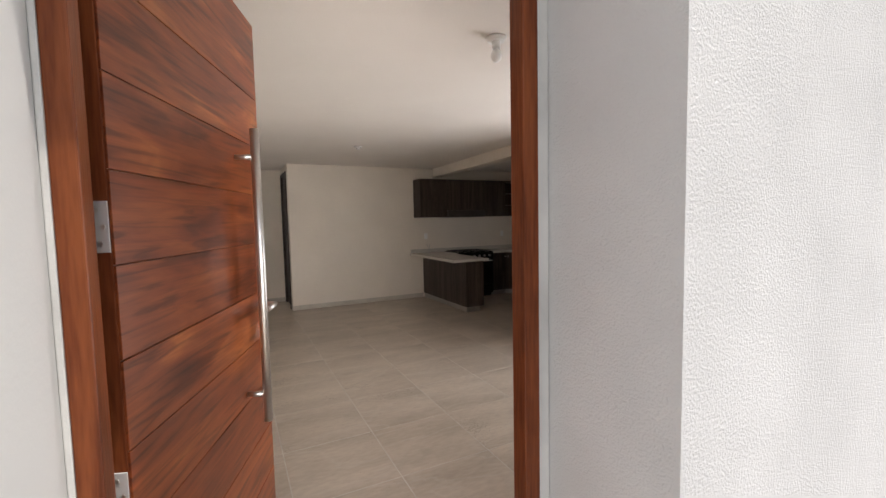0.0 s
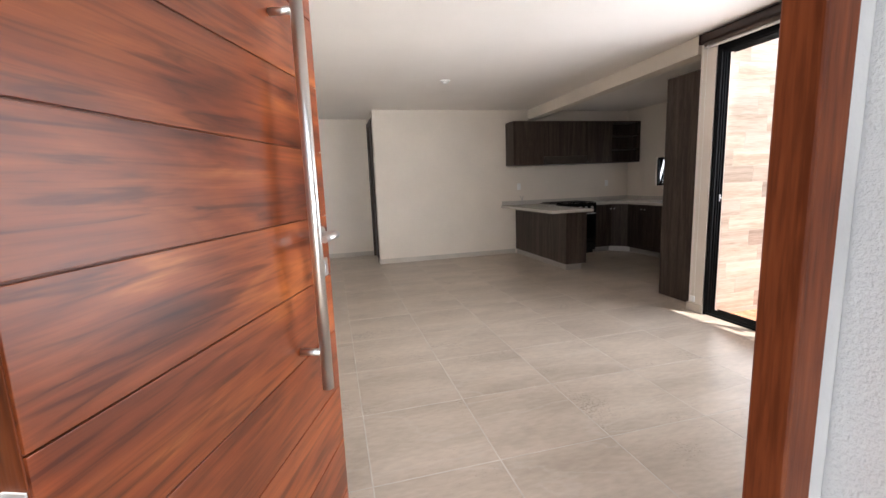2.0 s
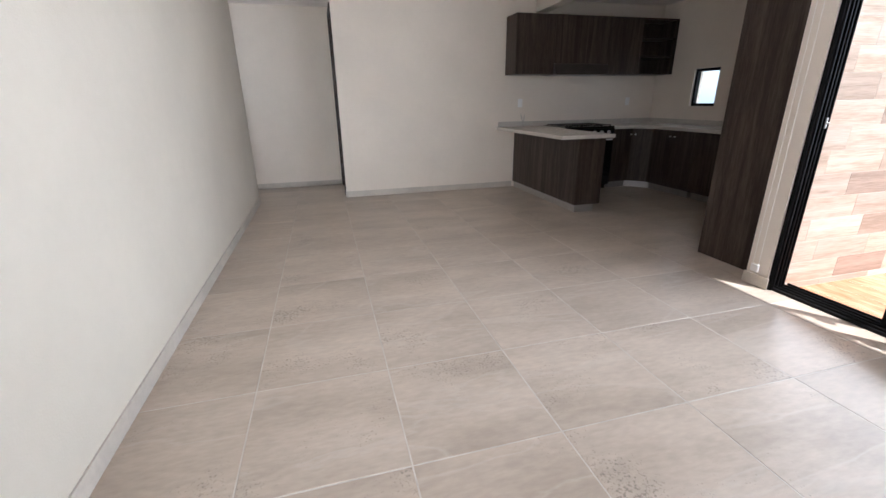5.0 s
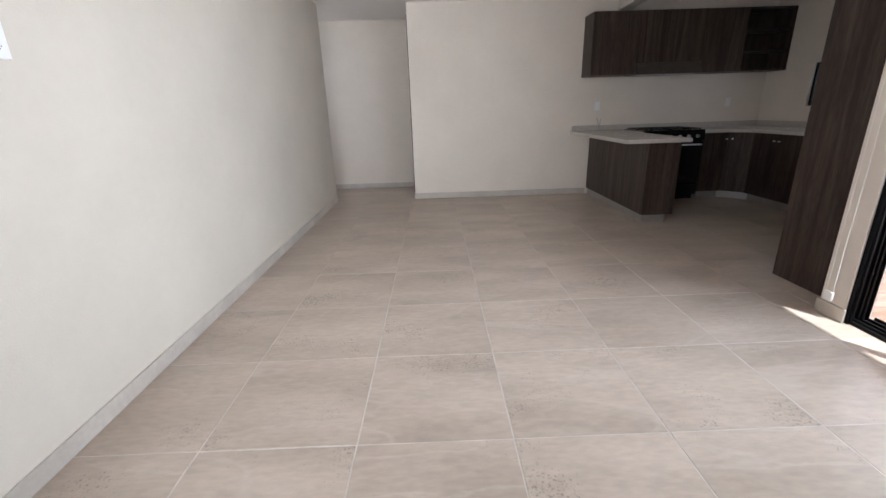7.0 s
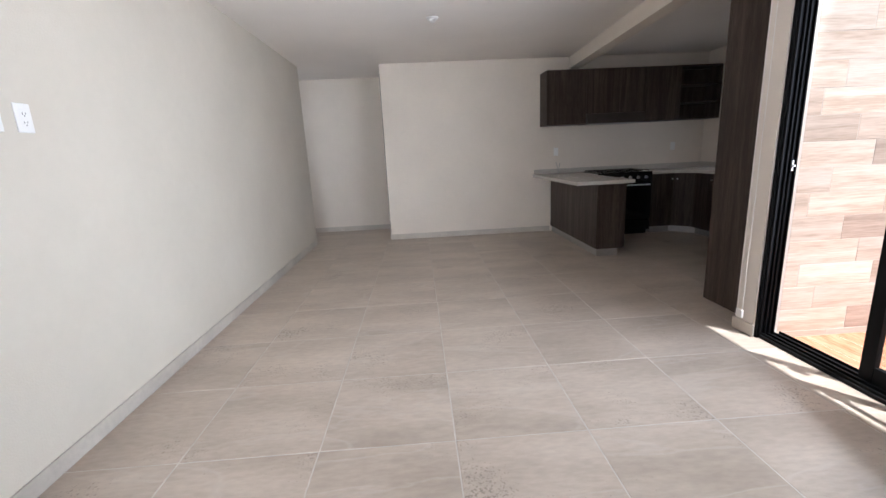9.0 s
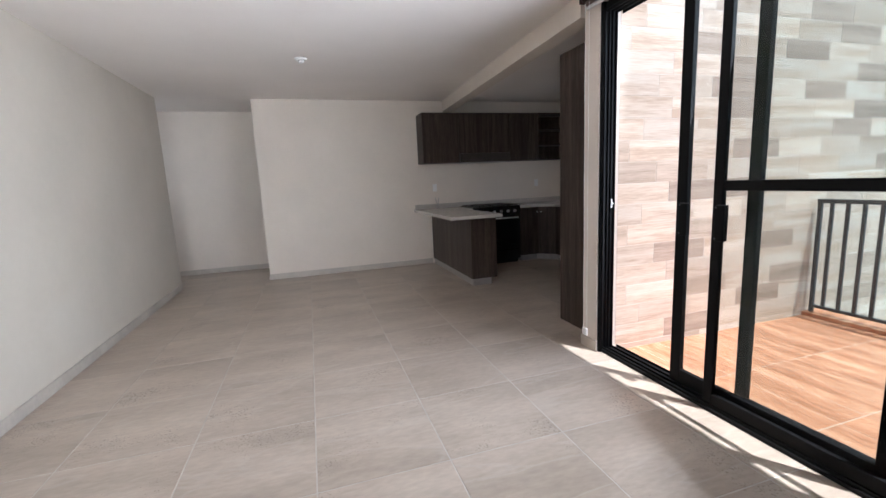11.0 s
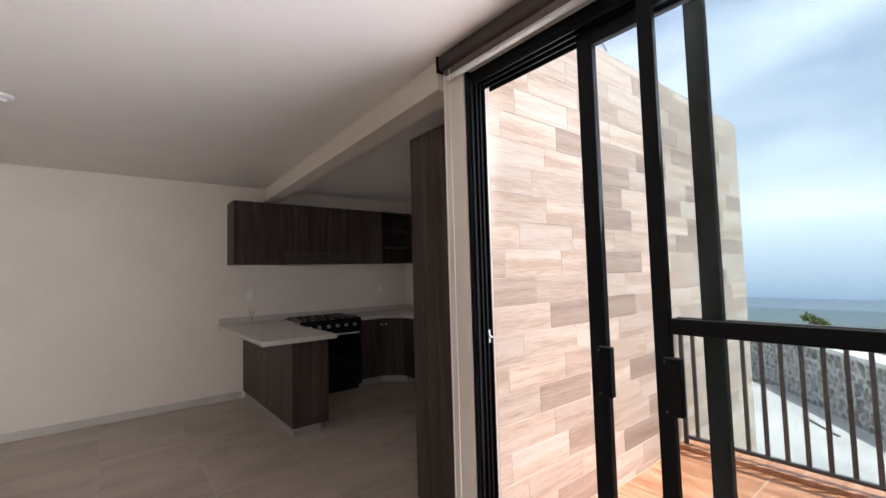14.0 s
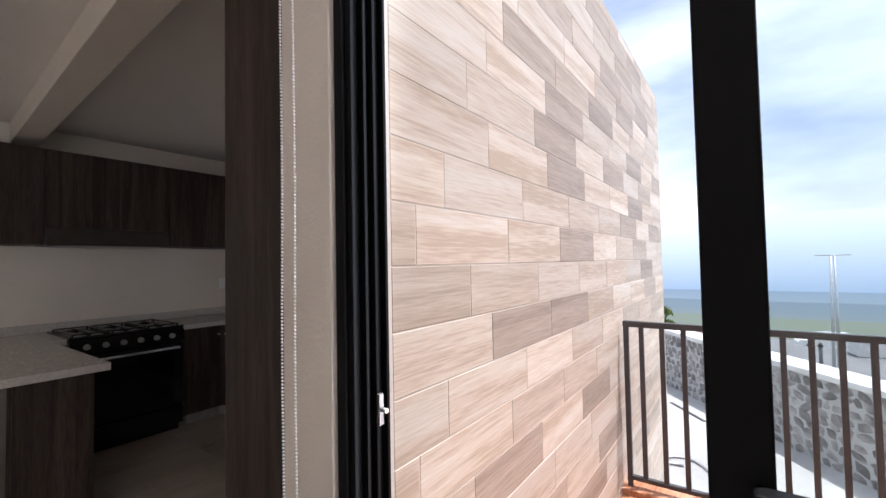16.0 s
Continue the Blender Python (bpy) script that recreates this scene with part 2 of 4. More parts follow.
def porcelain(name):
    """Greige stone-look porcelain: cloudy, with soft bands, thin pale veins and small dark pits; each tile its own piece of the print."""
    m = mat(name, (0.430, 0.355, 0.285), 0.31, 0.065, 2.2, 0.05, 70, spec=0.36, stretch=(0.55, 1.5, 1), tint=(0.475, 0.400, 0.328), each=0.02, fine=0.08)
    n, l = m.node_tree.nodes, m.node_tree.links
    b = n["Principled BSDF"]
    base = b.inputs["Base Color"].links[0].from_socket
    shift = next(k for k in n if k.bl_idname == "ShaderNodeVectorMath" and k.operation == "MULTIPLY_ADD")
    warp = n.new("ShaderNodeTexNoise")
    warp.inputs["Scale"].default_value, warp.inputs["Detail"].default_value, warp.inputs["Distortion"].default_value = 1.3, 6.0, 0.5
    bed = n.new("ShaderNodeMapping")
    bed.inputs["Scale"].default_value, bed.inputs["Rotation"].default_value = (0.5, 1.7, 1.0), (0, 0, 0.12)
    l.new(shift.outputs[0], bed.inputs["Vector"])
    l.new(bed.outputs[0], warp.inputs["Vector"])
    vein = n.new("ShaderNodeValToRGB")
    e = vein.color_ramp.elements
    e[0].position, e[0].color = 0.485, (0, 0, 0, 1)
    e[1].position, e[1].color = 0.515, (0, 0, 0, 1)
    k = e.new(0.5)
    k.color = (0.24, 0.24, 0.24, 1)
    l.new(warp.outputs["Fac"], vein.inputs["Fac"])
    mix_1 = n.new("ShaderNodeMixRGB")
    mix_1.inputs["Color2"].default_value = (0.58, 0.53, 0.47, 1)
    l.new(vein.outputs["Color"], mix_1.inputs["Fac"])
    l.new(base, mix_1.inputs["Color1"])
    pit = n.new("ShaderNodeTexNoise")
    pit.inputs["Scale"].default_value, pit.inputs["Detail"].default_value = 95.0, 2.0
    l.new(shift.outputs[0], pit.inputs["Vector"])
    where = n.new("ShaderNodeTexNoise")
    where.inputs["Scale"].default_value, where.inputs["Detail"].default_value = 2.6, 3.0
    l.new(shift.outputs[0], where.inputs["Vector"])
    both = n.new("ShaderNodeMath")
    both.operation = "MULTIPLY"
    l.new(pit.outputs["Fac"], both.inputs[0])
    l.new(where.outputs["Fac"], both.inputs[1])
    cut = n.new("ShaderNodeMapRange")
    cut.inputs["From Min"].default_value, cut.inputs["From Max"].default_value = 0.36, 0.46
    cut.inputs["To Min"].default_value, cut.inputs["To Max"].default_value = 0.0, 0.75
    l.new(both.outputs[0], cut.inputs["Value"])
    mix_2 = n.new("ShaderNodeMixRGB")
    mix_2.inputs["Color2"].default_value = (0.20, 0.165, 0.135, 1)
    l.new(cut.outputs[0], mix_2.inputs["Fac"])
    l.new(mix_1.outputs["Color"], mix_2.inputs["Color1"])
    l.new(mix_2.outputs["Color"], b.inputs["Base Color"])
    return m


M_TILE = porcelain("greige stone-look porcelain")
M_GROUT = mat("pale grout", (0.55, 0.51, 0.46), 0.85, 0.08, 9.0)
M_GROUT_2 = mat("tan grout", (0.55, 0.40, 0.30), 0.85, 0.08, 9.0)
M_ROLL = mat("taupe blind fabric", (0.17, 0.125, 0.105), 0.7, 0.05, 60)
M_BASE = mat("beige tile skirting", (0.52, 0.47, 0.41), 0.4, 0.08, 3.0, fine=0.05)
M_DOOR = veneer("red-brown veneer")
M_JAMB = wood("red-brown jamb wood", (0.105, 0.026, 0.009), (0.170, 0.044, 0.015), (0.235, 0.067, 0.022), 2, 0.3, 9.0, 0.08)
M_CAB = wood("dark grey-brown laminate", (0.031, 0.021, 0.017), (0.050, 0.036, 0.029), (0.082, 0.061, 0.050), 2, 0.45, 16.0, 0.06)
M_STONE = mat("speckled beige granite", (0.54, 0.50, 0.45), 0.25, 0.06, 60.0, fine=0.07)
M_STEEL = mat("brushed steel", (0.66, 0.64, 0.61), 0.34, 0.02, 4, metal=1.0)
M_ZINC = mat("zinc plate", (0.66, 0.66, 0.64), 0.4, 0.03, 6, metal=0.35)
M_ALU = mat("aluminium toe kick", (0.45, 0.43, 0.41), 0.4, 0.05, 20, metal=0.7)
M_BLACK = mat("black aluminium", (0.005, 0.005, 0.0055), 0.6, 0.1, 12, 0.0, spec=0.15)
M_RAIL = mat("dark grey painted iron", (0.055, 0.055, 0.058), 0.45, 0.1, 14)
M_GLASS = pane_material("clear glass")
M_SCREEN = pane_material("fly screen mesh", 0.05, (0.06, 0.062, 0.064))
M_PLASTIC = mat("white plastic", (0.82, 0.81, 0.79), 0.35, 0.02, 10)
M_BLIND = mat("brown blind cassette", (0.022, 0.009, 0.006), 0.35, 0.1, 20)
M_CLOTH = mat("white blind fabric", (0.55, 0.53, 0.50), 0.8, 0.03, 60, 0.2, 400)
M_OVEN = mat("black enamel", (0.010, 0.010, 0.011), 0.18, 0.1, 9)
M_OVENGLASS = mat("black oven glass", (0.004, 0.004, 0.005), 0.06, 0.1, 9)
M_HOOD = mat("dark brown enamel", (0.048, 0.039, 0.034), 0.35, 0.1, 9)
M_DARK = mat("dark socket hole", (0.02, 0.02, 0.02), 0.6, 0.1, 9)
M_PLANK = wood("pale wood-look wall tile", (0.59, 0.455, 0.335), (0.73, 0.605, 0.48), (0.82, 0.73, 0.62), 0, 0.45, 12.0, 0.06, 0.13, 0.35)
M_PLANK_2 = wood("grey-brown wood-look wall tile", (0.51, 0.40, 0.30), (0.63, 0.51, 0.40), (0.73, 0.62, 0.51), 0, 0.45, 12.0, 0.06, 0.12, 0.35)
M_PLANK_3 = wood("weathered brown wood-look wall tile", (0.37, 0.288, 0.222), (0.47, 0.37, 0.29), (0.57, 0.465, 0.372), 0, 0.45, 12.0, 0.06, 0.10, 0.35)
M_DECK = wood("orange wood-look floor tile", (0.34, 0.14, 0.07), (0.50, 0.235, 0.13), (0.61, 0.34, 0.21), 0, 0.25, 6.0, 0.12, 0.07)
M_ROCK = mat("grey volcanic stone", (0.25, 0.235, 0.22), 0.9, 0.25, 5.0, 0.5, 40, each=0.22, fine=0.2)
M_CONC = mat("pale concrete", (0.42, 0.41, 0.39), 0.9, 0.1, 0.9, 0.3, 30, fine=0.06)
M_COPE = mat("whitewashed coping", (0.66, 0.65, 0.62), 0.9, 0.08, 4.0, 0.3, 30)

# ---- mesh helpers ----


def mesh_object(name, bm, material, parent=None, label=""):
    me = bpy.data.meshes.new(name)
    bm.normal_update()
    bm.to_mesh(me)
    bm.free()
    me.materials.append(material)
    ob = new(name, me)
    if parent:
        ob.parent = parent
    if label:
        ob["label"] = label
    return ob


def part(name, bm, material, parent, label=""):
    return mesh_object(name, bm, material, parent, label)


def thing(name, at=(0, 0, 0), turn=0.0, label="", category="", group="", kind=""):
    ob = new(name)
    ob.empty_display_size = 0.1
    ob.matrix_world = pose(*at, 0, 0, turn)
    return tagged(ob, label, category, group, kind)


def box(x0, x1, y0, y1, z0, z1, bevel=0.0, bm=None):
    """A box between two corners, with softened edges."""
    b = bmesh.new()
    bmesh.ops.create_cube(b, size=1.0)
    for v in b.verts:
        v.co = ((x0 + x1) / 2 + v.co.x * (x1 - x0), (y0 + y1) / 2 + v.co.y * (y1 - y0), (z0 + z1) / 2 + v.co.z * (z1 - z0))
    if bevel:
        bmesh.ops.bevel(b, geom=b.edges[:], offset=bevel, segments=2, profile=0.5, affect="EDGES", clamp_overlap=True)
    return joined(bm, b)


def joined(bm, b):
    if bm is None:
        return b
    me = bpy.data.meshes.new("joining")
    b.to_mesh(me)
    b.free()
    bm.from_mesh(me)
    bpy.data.meshes.remove(me)
    return bm


def rod(a, b, r, sides=16, bm=None, r2=None):
    """A round bar from a to b."""
    a, b = Vector(a), Vector(b)
    m = bmesh.new()
    bmesh.ops.create_cone(m, cap_ends=True, segments=sides, radius1=r, radius2=r if r2 is None else r2, depth=(b - a).length)
    turn = (b - a).to_track_quat("Z", "Y").to_matrix().to_4x4()
    bmesh.ops.transform(m, matrix=Matrix.Translation((a + b) / 2) @ turn, verts=m.verts)
    for f in m.faces:
        f.smooth = len(f.verts) == 4
    return joined(bm, m)


def tube(points, r, sides=8, bm=None):
    """A bent round bar through points."""
    m = bmesh.new()
    rings = []
    pts = [Vector(p) for p in points]
    for i, p in enumerate(pts):
        d = (pts[min(i + 1, len(pts) - 1)] - pts[max(i - 1, 0)]).normalized()
        q = d.to_track_quat("Z", "Y")
        rings.append([m.verts.new(p + q @ Vector((r * math.cos(2 * math.pi * k / sides), r * math.sin(2 * math.pi * k / sides), 0))) for k in range(sides)])
    for u, v in zip(rings, rings[1:]):
        for k in range(sides):
            m.faces.new((u[k], u[(k + 1) % sides], v[(k + 1) % sides], v[k])).smooth = True
    m.faces.new(rings[0][::-1])
    m.faces.new(rings[-1])
    return joined(bm, m)


def prism(outline, z0, z1, bevel=0.0):
    b = bmesh.new()
    lowv = [b.verts.new((x, y, z0)) for x, y in outline]
    highv = [b.verts.new((x, y, z1)) for x, y in outline]
    b.faces.new(lowv[::-1])
    b.faces.new(highv)
    n = len(outline)
    for i in range(n):
        b.faces.new((lowv[i], lowv[(i + 1) % n], highv[(i + 1) % n], highv[i]))
    if bevel:
        bmesh.ops.bevel(b, geom=b.edges[:], offset=bevel, segments=2, profile=0.5, affect="EDGES", clamp_overlap=True)
    return b


def structure(name, bm, material, label=""):
    return tagged(mesh_object(name, bm, material), label, "", "", "structure")


# ---- the large structure ----
WEST, EAST, NORTH, SOUTH, CEIL = -0.235, 3.46, 7.635, 1.20, 2.50
KEAST, HALL_N, TILE_Y = 5.66, 8.66, 3.725

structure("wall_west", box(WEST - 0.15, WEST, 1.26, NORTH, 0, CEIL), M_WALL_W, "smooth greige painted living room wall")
structure("wall_hall_west", box(-1.4, -1.25, NORTH - 0.2, HALL_N + 0.15, 0, CEIL), M_WALL)
structure("wall_hall_south", box(-1.25, WEST - 0.15, NORTH - 0.15, NORTH - 0.002, 0, CEIL), M_WALL)
structure("wall_hall_north", box(-1.25, 1.03, HALL_N, HALL_N + 0.15, 0, CEIL), M_WALL, "white wall closing the hallway")
bm = box(0.884, KEAST, NORTH, NORTH + 0.12, 0, CEIL)
structure("wall_north", bm, M_WALL, "smooth cream wall beside the hallway")
bm = box(0.884, 1.03, NORTH + 0.12, 7.80, 0, CEIL)
box(0.884, 1.03, 7.80, 8.60, 2.40, CEIL, 0, bm)
box(0.884, 1.03, 8.60, HALL_N, 0, CEIL, 0, bm)
structure("wall_hall_east", bm, M_WALL)
# kitchen east wall with its small window
KW = (6.49, 6.90, 1.12, 1.60)
bm = box(KEAST, KEAST + 0.15, TILE_Y + 0.03, KW[0], 0, CEIL)
box(KEAST, KEAST + 0.15, KW[1], NORTH + 0.12, 0, CEIL, 0, bm)
box(KEAST, KEAST + 0.15, KW[0], KW[1], 0, KW[2], 0, bm)
box(KEAST, KEAST + 0.15, KW[0], KW[1], KW[3], CEIL, 0, bm)
structure("wall_kitchen_east", bm, M_WALL)
# wall between kitchen and terrace, which runs on outside as a tiled wing
structure("wall_kitchen_south", box(EAST, 7.42, TILE_Y + 0.0015, TILE_Y + 0.16, -1.6, 2.91), M_WALL, "white wall clad outside in wood-look tile")
# wall with the sliding door
DOOR_Y0, DOOR_Y1, DOOR_TOP = 1.70, 3.70, 2.38
bm = box(EAST, EAST + 0.16, 1.105, DOOR_Y0, 0, CEIL)
box(EAST, EAST + 0.16, DOOR_Y0, TILE_Y + 0.01, DOOR_TOP, CEIL, 0, bm)
structure("wall_east", bm, M_WALL)
structure("wall_post", box(EAST - 0.03, EAST + 0.12, 3.715, 3.87, 0, CEIL, 0.004), M_WALL, "narrow white wall end beside the sliding door")
structure("beam", prism([(3.395, 3.872), (3.550, 3.872), (3.742, NORTH - 0.002), (3.587, NORTH - 0.002)], 2.342, CEIL - 0.002, 0.004), M_WALL, "white ceiling beam between living room and kitchen")
bm = box(-1.4, EAST + 0.16, 1.105, 8.85, CEIL, CEIL + 0.2)
box(EAST + 0.16, 5.81, TILE_Y + 0.16, 8.85, CEIL, CEIL + 0.2, 0, bm)
structure("ceiling", bm, M_CEIL, "white painted ceiling")
# thick front wall with the entrance
structure("wall_south_west", box(-3.2, -0.285, 0.64, SOUTH, -1.6, 3.0), M_SMOOTH, "smooth off-white wall beside the entrance hinges")
bm = box(0.852, 3.62, 0.64, 1.105, -1.6, 3.0)
# lintel out of view, set back so the sun reaches the left reveal
box(-0.285, 0.852, 0.90, 1.105, 2.46, 3.0, 0, bm)
structure("wall_south", bm, M_STUCCO, "rough white stucco front wall")

# floor bed and its tiles
floor = structure("floor", box(-1.4, EAST + 0.16, 0.64, 8.85, -0.2, -0.0013), M_GROUT, "large greige porcelain floor tiles with pale joints")
floor_2 = structure("floor_kitchen", box(EAST + 0.1605, 5.85, TILE_Y + 0.161, 8.85, -0.2, -0.0013), M_GROUT, "large greige porcelain floor tiles with pale joints")

# skirting
def skirting(x0, x1, y0, y1):
    structure("baseboard", box(x0, x1, y0, y1, 0.001, 0.08, 0.002), M_BASE, "low beige tile skirting")

skirting(WEST + 0.0005, WEST + 0.010, SOUTH + 0.3, NORTH)
skirting(0.884, 3.32, NORTH - 0.010, NORTH - 0.0005)
skirting(-1.24, 0.87, HALL_N - 0.010, HALL_N - 0.0005)
skirting(0.874, 0.8835, NORTH - 0.009, 7.78)
skirting(EAST - 0.042, EAST - 0.0305, 3.70, 3.88)

# ---- entrance ----
frame_ob = thing("door_frame", (0, 0, 0), 0, "red-brown varnished wooden entrance door frame set in stucco", "door frame", "", "structure")
part("jamb", box(-0.271, -0.228, 1.075, 1.150, 0, 2.455, 0.004), M_JAMB, frame_ob)
part("stop", box(-0.271, -0.245, 1.1505, 1.198, 0, 2.455, 0.003), M_JAMB, frame_ob)
part("jamb", box(0.749, 0.803, 1.043, 1.1035, 0, 2.455, 0.004), M_JAMB, frame_ob)
part("stop", box(0.771, 0.803, 1.1040, 1.118, 0, 2.40, 0.002), M_JAMB, frame_ob)
part("head", box(-0.2275, 0.7485, 1.06, 1.1035, 2.40, 2.455, 0.004), M_JAMB, frame_ob)
strike = part("strike_plate", box(0.7685, 0.7708, 1.1045, 1.1165, 0.86, 1.26, 0.0006), M_ALU, frame_ob, "brushed steel strike plate")
part("bolt_hole", box(0.7675, 0.7684, 1.1075, 1.1135, 1.15, 1.20), M_DARK, strike)
for k in range(4):
    part("bolt_hole", rod((0.7675, 1.1105, 1.085 - 0.035 * k), (0.7684, 1.1105, 1.085 - 0.035 * k), 0.0045, 16), M_DARK, strike)
structure("trim", box(0.8035, 0.8515, 1.056, 1.1035, 0, 2.455, 0.006), M_COPE, "white plaster fillet along the frame")
structure("trim", box(-0.2845, -0.2715, 1.078, 1.19, 0, 2.455, 0.003), M_COPE, "white plaster fillet along the frame")

leaf = thing("entrance_door", (-0.235, 1.14, 0), 69.7, "open red-brown wood veneer door with horizontal grooves and steel pull", "door", "", "structure")
body = part("door_core", box(0.068, 1.072, 0.006, 0.046, 0.012, 2.365, 0.002), M_JAMB, leaf)
edges_z = [0.015, 0.17, 0.38, 0.59, 0.80, 1.005, 1.21, 1.42, 1.625, 1.83, 2.04, 2.362]
for lo, hi in zip(edges_z, edges_z[1:]):
    part("panel", box(0.069, 1.071, 0.0, 0.0058, lo + 0.0018, hi - 0.0018, 0.0012), M_DOOR, leaf)
for z in (0.22, 0.905, 1.503, 2.15):
    hinge = part("hinge", box(0.0645, 0.0676, 0.006, 0.040, z - 0.055, z + 0.055, 0.001), M_ZINC, leaf, "steel butt hinge")
    bm = None
    for dz, dy in ((-0.036, 0.024), (0.0, 0.016), (0.036, 0.028)):
        bm = rod((0.0642, dy, z + dz), (0.0630, dy, z + dz), 0.005, 12, bm)
    part("screw", bm, M_STEEL, hinge)
    part("knuckle", rod((0.060, 0.050, z - 0.055), (0.060, 0.046, z + 0.055), 0.007, 12), M_STEEL, hinge)
pull = part("pull_handle", rod((0.79, -0.074, 0.722), (0.79, -0.074, 1.862), 0.0165, 24), M_STEEL, leaf, "long brushed steel pull bar")
for z in (0.833, 1.757):
    part("standoff", rod((0.79, 0.0, z), (0.79, -0.062, z), 0.010, 16), M_STEEL, pull)
lever = part("lever", tube([(1, -0.012, 1.152), (1, -0.050, 1.152), (0.996, -0.060, 1.152), (0.978, -0.064, 1.152), (0.873, -0.064, 1.150)], 0.0105, 14), M_STEEL, leaf, "brushed steel lever")
part("rose", rod((1, -0.0002, 1.152), (1, -0.012, 1.152), 0.027, 28), M_STEEL, lever)
lock = part("lock_plate", box(0.973, 1.026, -0.011, -0.0002, 1.012, 1.072, 0.002), M_STEEL, leaf, "square steel cylinder plate")
bm = rod((0.999, -0.0112, 1.049), (0.999, -0.0135, 1.049), 0.009, 20)
box(0.994, 1.004, -0.0132, -0.0112, 1.022, 1.045, 0.001, bm)
part("cylinder", bm, M_ALU, lock)
part("keyhole", box(0.9978, 1.0002, -0.0142, -0.0136, 1.043, 1.055), M_DARK, lock)

# ---- sliding door to the terrace ----
door = thing("sliding_door", (0, 0, 0), 0, "black aluminium sliding glass door pulled part open with screen", "sliding door", "", "structure")


def framed(name, x0, x1, y0, y1, z0, z1, stile, low, high, pane_mat, parent, label, mid=None):
    """One leaf: two stiles, rails and its pane."""
    p = part(name, box(x0, x1, y0, y0 + stile, z0, z1, 0.003), M_BLACK, parent, label)
    part("stile", box(x0, x1, y1 - stile, y1, z0, z1, 0.003), M_BLACK, p)
    part("rail", box(x0 + 0.001, x1 - 0.001, y0 + stile, y1 - stile, z0, z0 + low, 0.003), M_BLACK, p)
    part("rail", box(x0 + 0.001, x1 - 0.001, y0 + stile, y1 - stile, z1 - high, z1, 0.003), M_BLACK, p)
    if mid:
        part("rail", box(x0 + 0.001, x1 - 0.001, y0 + stile, y1 - stile, mid - 0.025, mid + 0.025, 0.003), M_BLACK, p)
    xm = (x0 + x1) / 2
    pane = part("pane", box(xm - 0.002, xm + 0.002, y0 + stile, y1 - stile, z0 + low, z1 - high), pane_mat, p)
    pane.visible_shadow = False
    return p


bm = box(3.440, 3.545, 3.690, 3.7145, 0.0, DOOR_TOP, 0.002)
box(3.462, 3.606, 1.70, 1.745, 0.0, DOOR_TOP, 0.002, bm)
box(3.462, 3.606, 1.745, 3.690, DOOR_TOP - 0.045, DOOR_TOP, 0.002, bm)
part("outer_frame", bm, M_BLACK, door)
bm = None
for x in (3.452, 3.484, 3.510, 3.540):
    bm = box(x - 0.004, x + 0.004, 3.676, 3.690, 0.024, DOOR_TOP - 0.045, 0.0015, bm)
for x in (3.470, 3.506, 3.548, 3.592):
    box(x - 0.003, x + 0.003, 1.745, 3.690, 0.020, 0.036, 0.001, bm)
    box(x - 0.004, x + 0.004, 1.745, 3.690, DOOR_TOP - 0.065, DOOR_TOP - 0.045, 0.001, bm)
part("track", bm, M_BLACK, door)
part("sill", box(3.455, 3.606, 1.745, 3.690, 0.0, 0.020, 0.002), M_BLACK, door)
strike_2 = part("latch_keeper", box(3.505, 3.517, 3.668, 3.676, 1.05, 1.11, 0.001), M_ALU, door, "small zinc latch keeper")
part("latch_tongue", rod((3.511, 3.668, 1.08), (3.511, 3.654, 1.08), 0.005, 10), M_STEEL, strike_2)
leaf_a = framed("glass_leaf", 3.512, 3.544, 2.083, 3.128, 0.037, DOOR_TOP - 0.066, 0.066, 0.085, 0.06, M_GLASS, door, "sliding glass leaf in black aluminium")
leaf_f = framed("fixed_leaf", 3.548, 3.582, 1.746, 2.748, 0.037, DOOR_TOP - 0.066, 0.058, 0.075, 0.05, M_GLASS, door, "fixed glass leaf in black aluminium")
leaf_s = framed("screen_leaf", 3.474, 3.500, 1.86, 2.868, 0.037, DOOR_TOP - 0.066, 0.052, 0.06, 0.05, M_SCREEN, door, "sliding fly screen in black aluminium", 1.20)


def grip(parent, x, y, z0, z1):
    g = part("grip", box(x - 0.030, x, y - 0.040, y + 0.014, z0, z1, 0.004), M_BLACK, parent, "black moulded grip")
    bm = rod((x - 0.0302, y + 0.005, z0 + 0.012), (x - 0.032, y + 0.005, z0 + 0.012), 0.004, 10)
    rod((x - 0.0302, y + 0.005, z1 - 0.012), (x - 0.032, y + 0.005, z1 - 0.012), 0.004, 10, bm)
    part("screw", bm, M_RAIL, g)


grip(leaf_a, 3.511, 3.070, 0.925, 1.105)
grip(leaf_s, 3.473, 2.818, 0.925, 1.105)

blind = thing("roller_blind", (3.41, 2.7, 2.40), 0, "rolled-up white roller blind in a dark brown cassette", "blind")
bm = box(-0.048, 0.046, -1.10, 1.13, 0.012, 0.092, 0.018)
part("cassette", bm, M_BLIND, blind)
part("end_cap", box(-0.050, 0.047, 1.131, 1.139, 0.008, 0.094, 0.003), M_BLIND, blind)
part("end_cap", box(-0.050, 0.047, -1.109, -1.101, 0.008, 0.094, 0.003), M_BLIND, blind)
part("fabric_roll", rod((0.0, -1.08, 0.010), (0.0, 1.11, 0.010), 0.026, 24), M_ROLL, blind)
part("bottom_bar", box(-0.020, 0.012, -1.08, 1.11, -0.032, -0.017, 0.004), M_CLOTH, blind)
unit = bmesh.new()
bmesh.ops.create_icosphere(unit, subdivisions=1, radius=0.0027)
cos = [v.co.copy() for v in unit.verts]
tris = [[v.index for v in f.verts] for f in unit.faces]
unit.free()
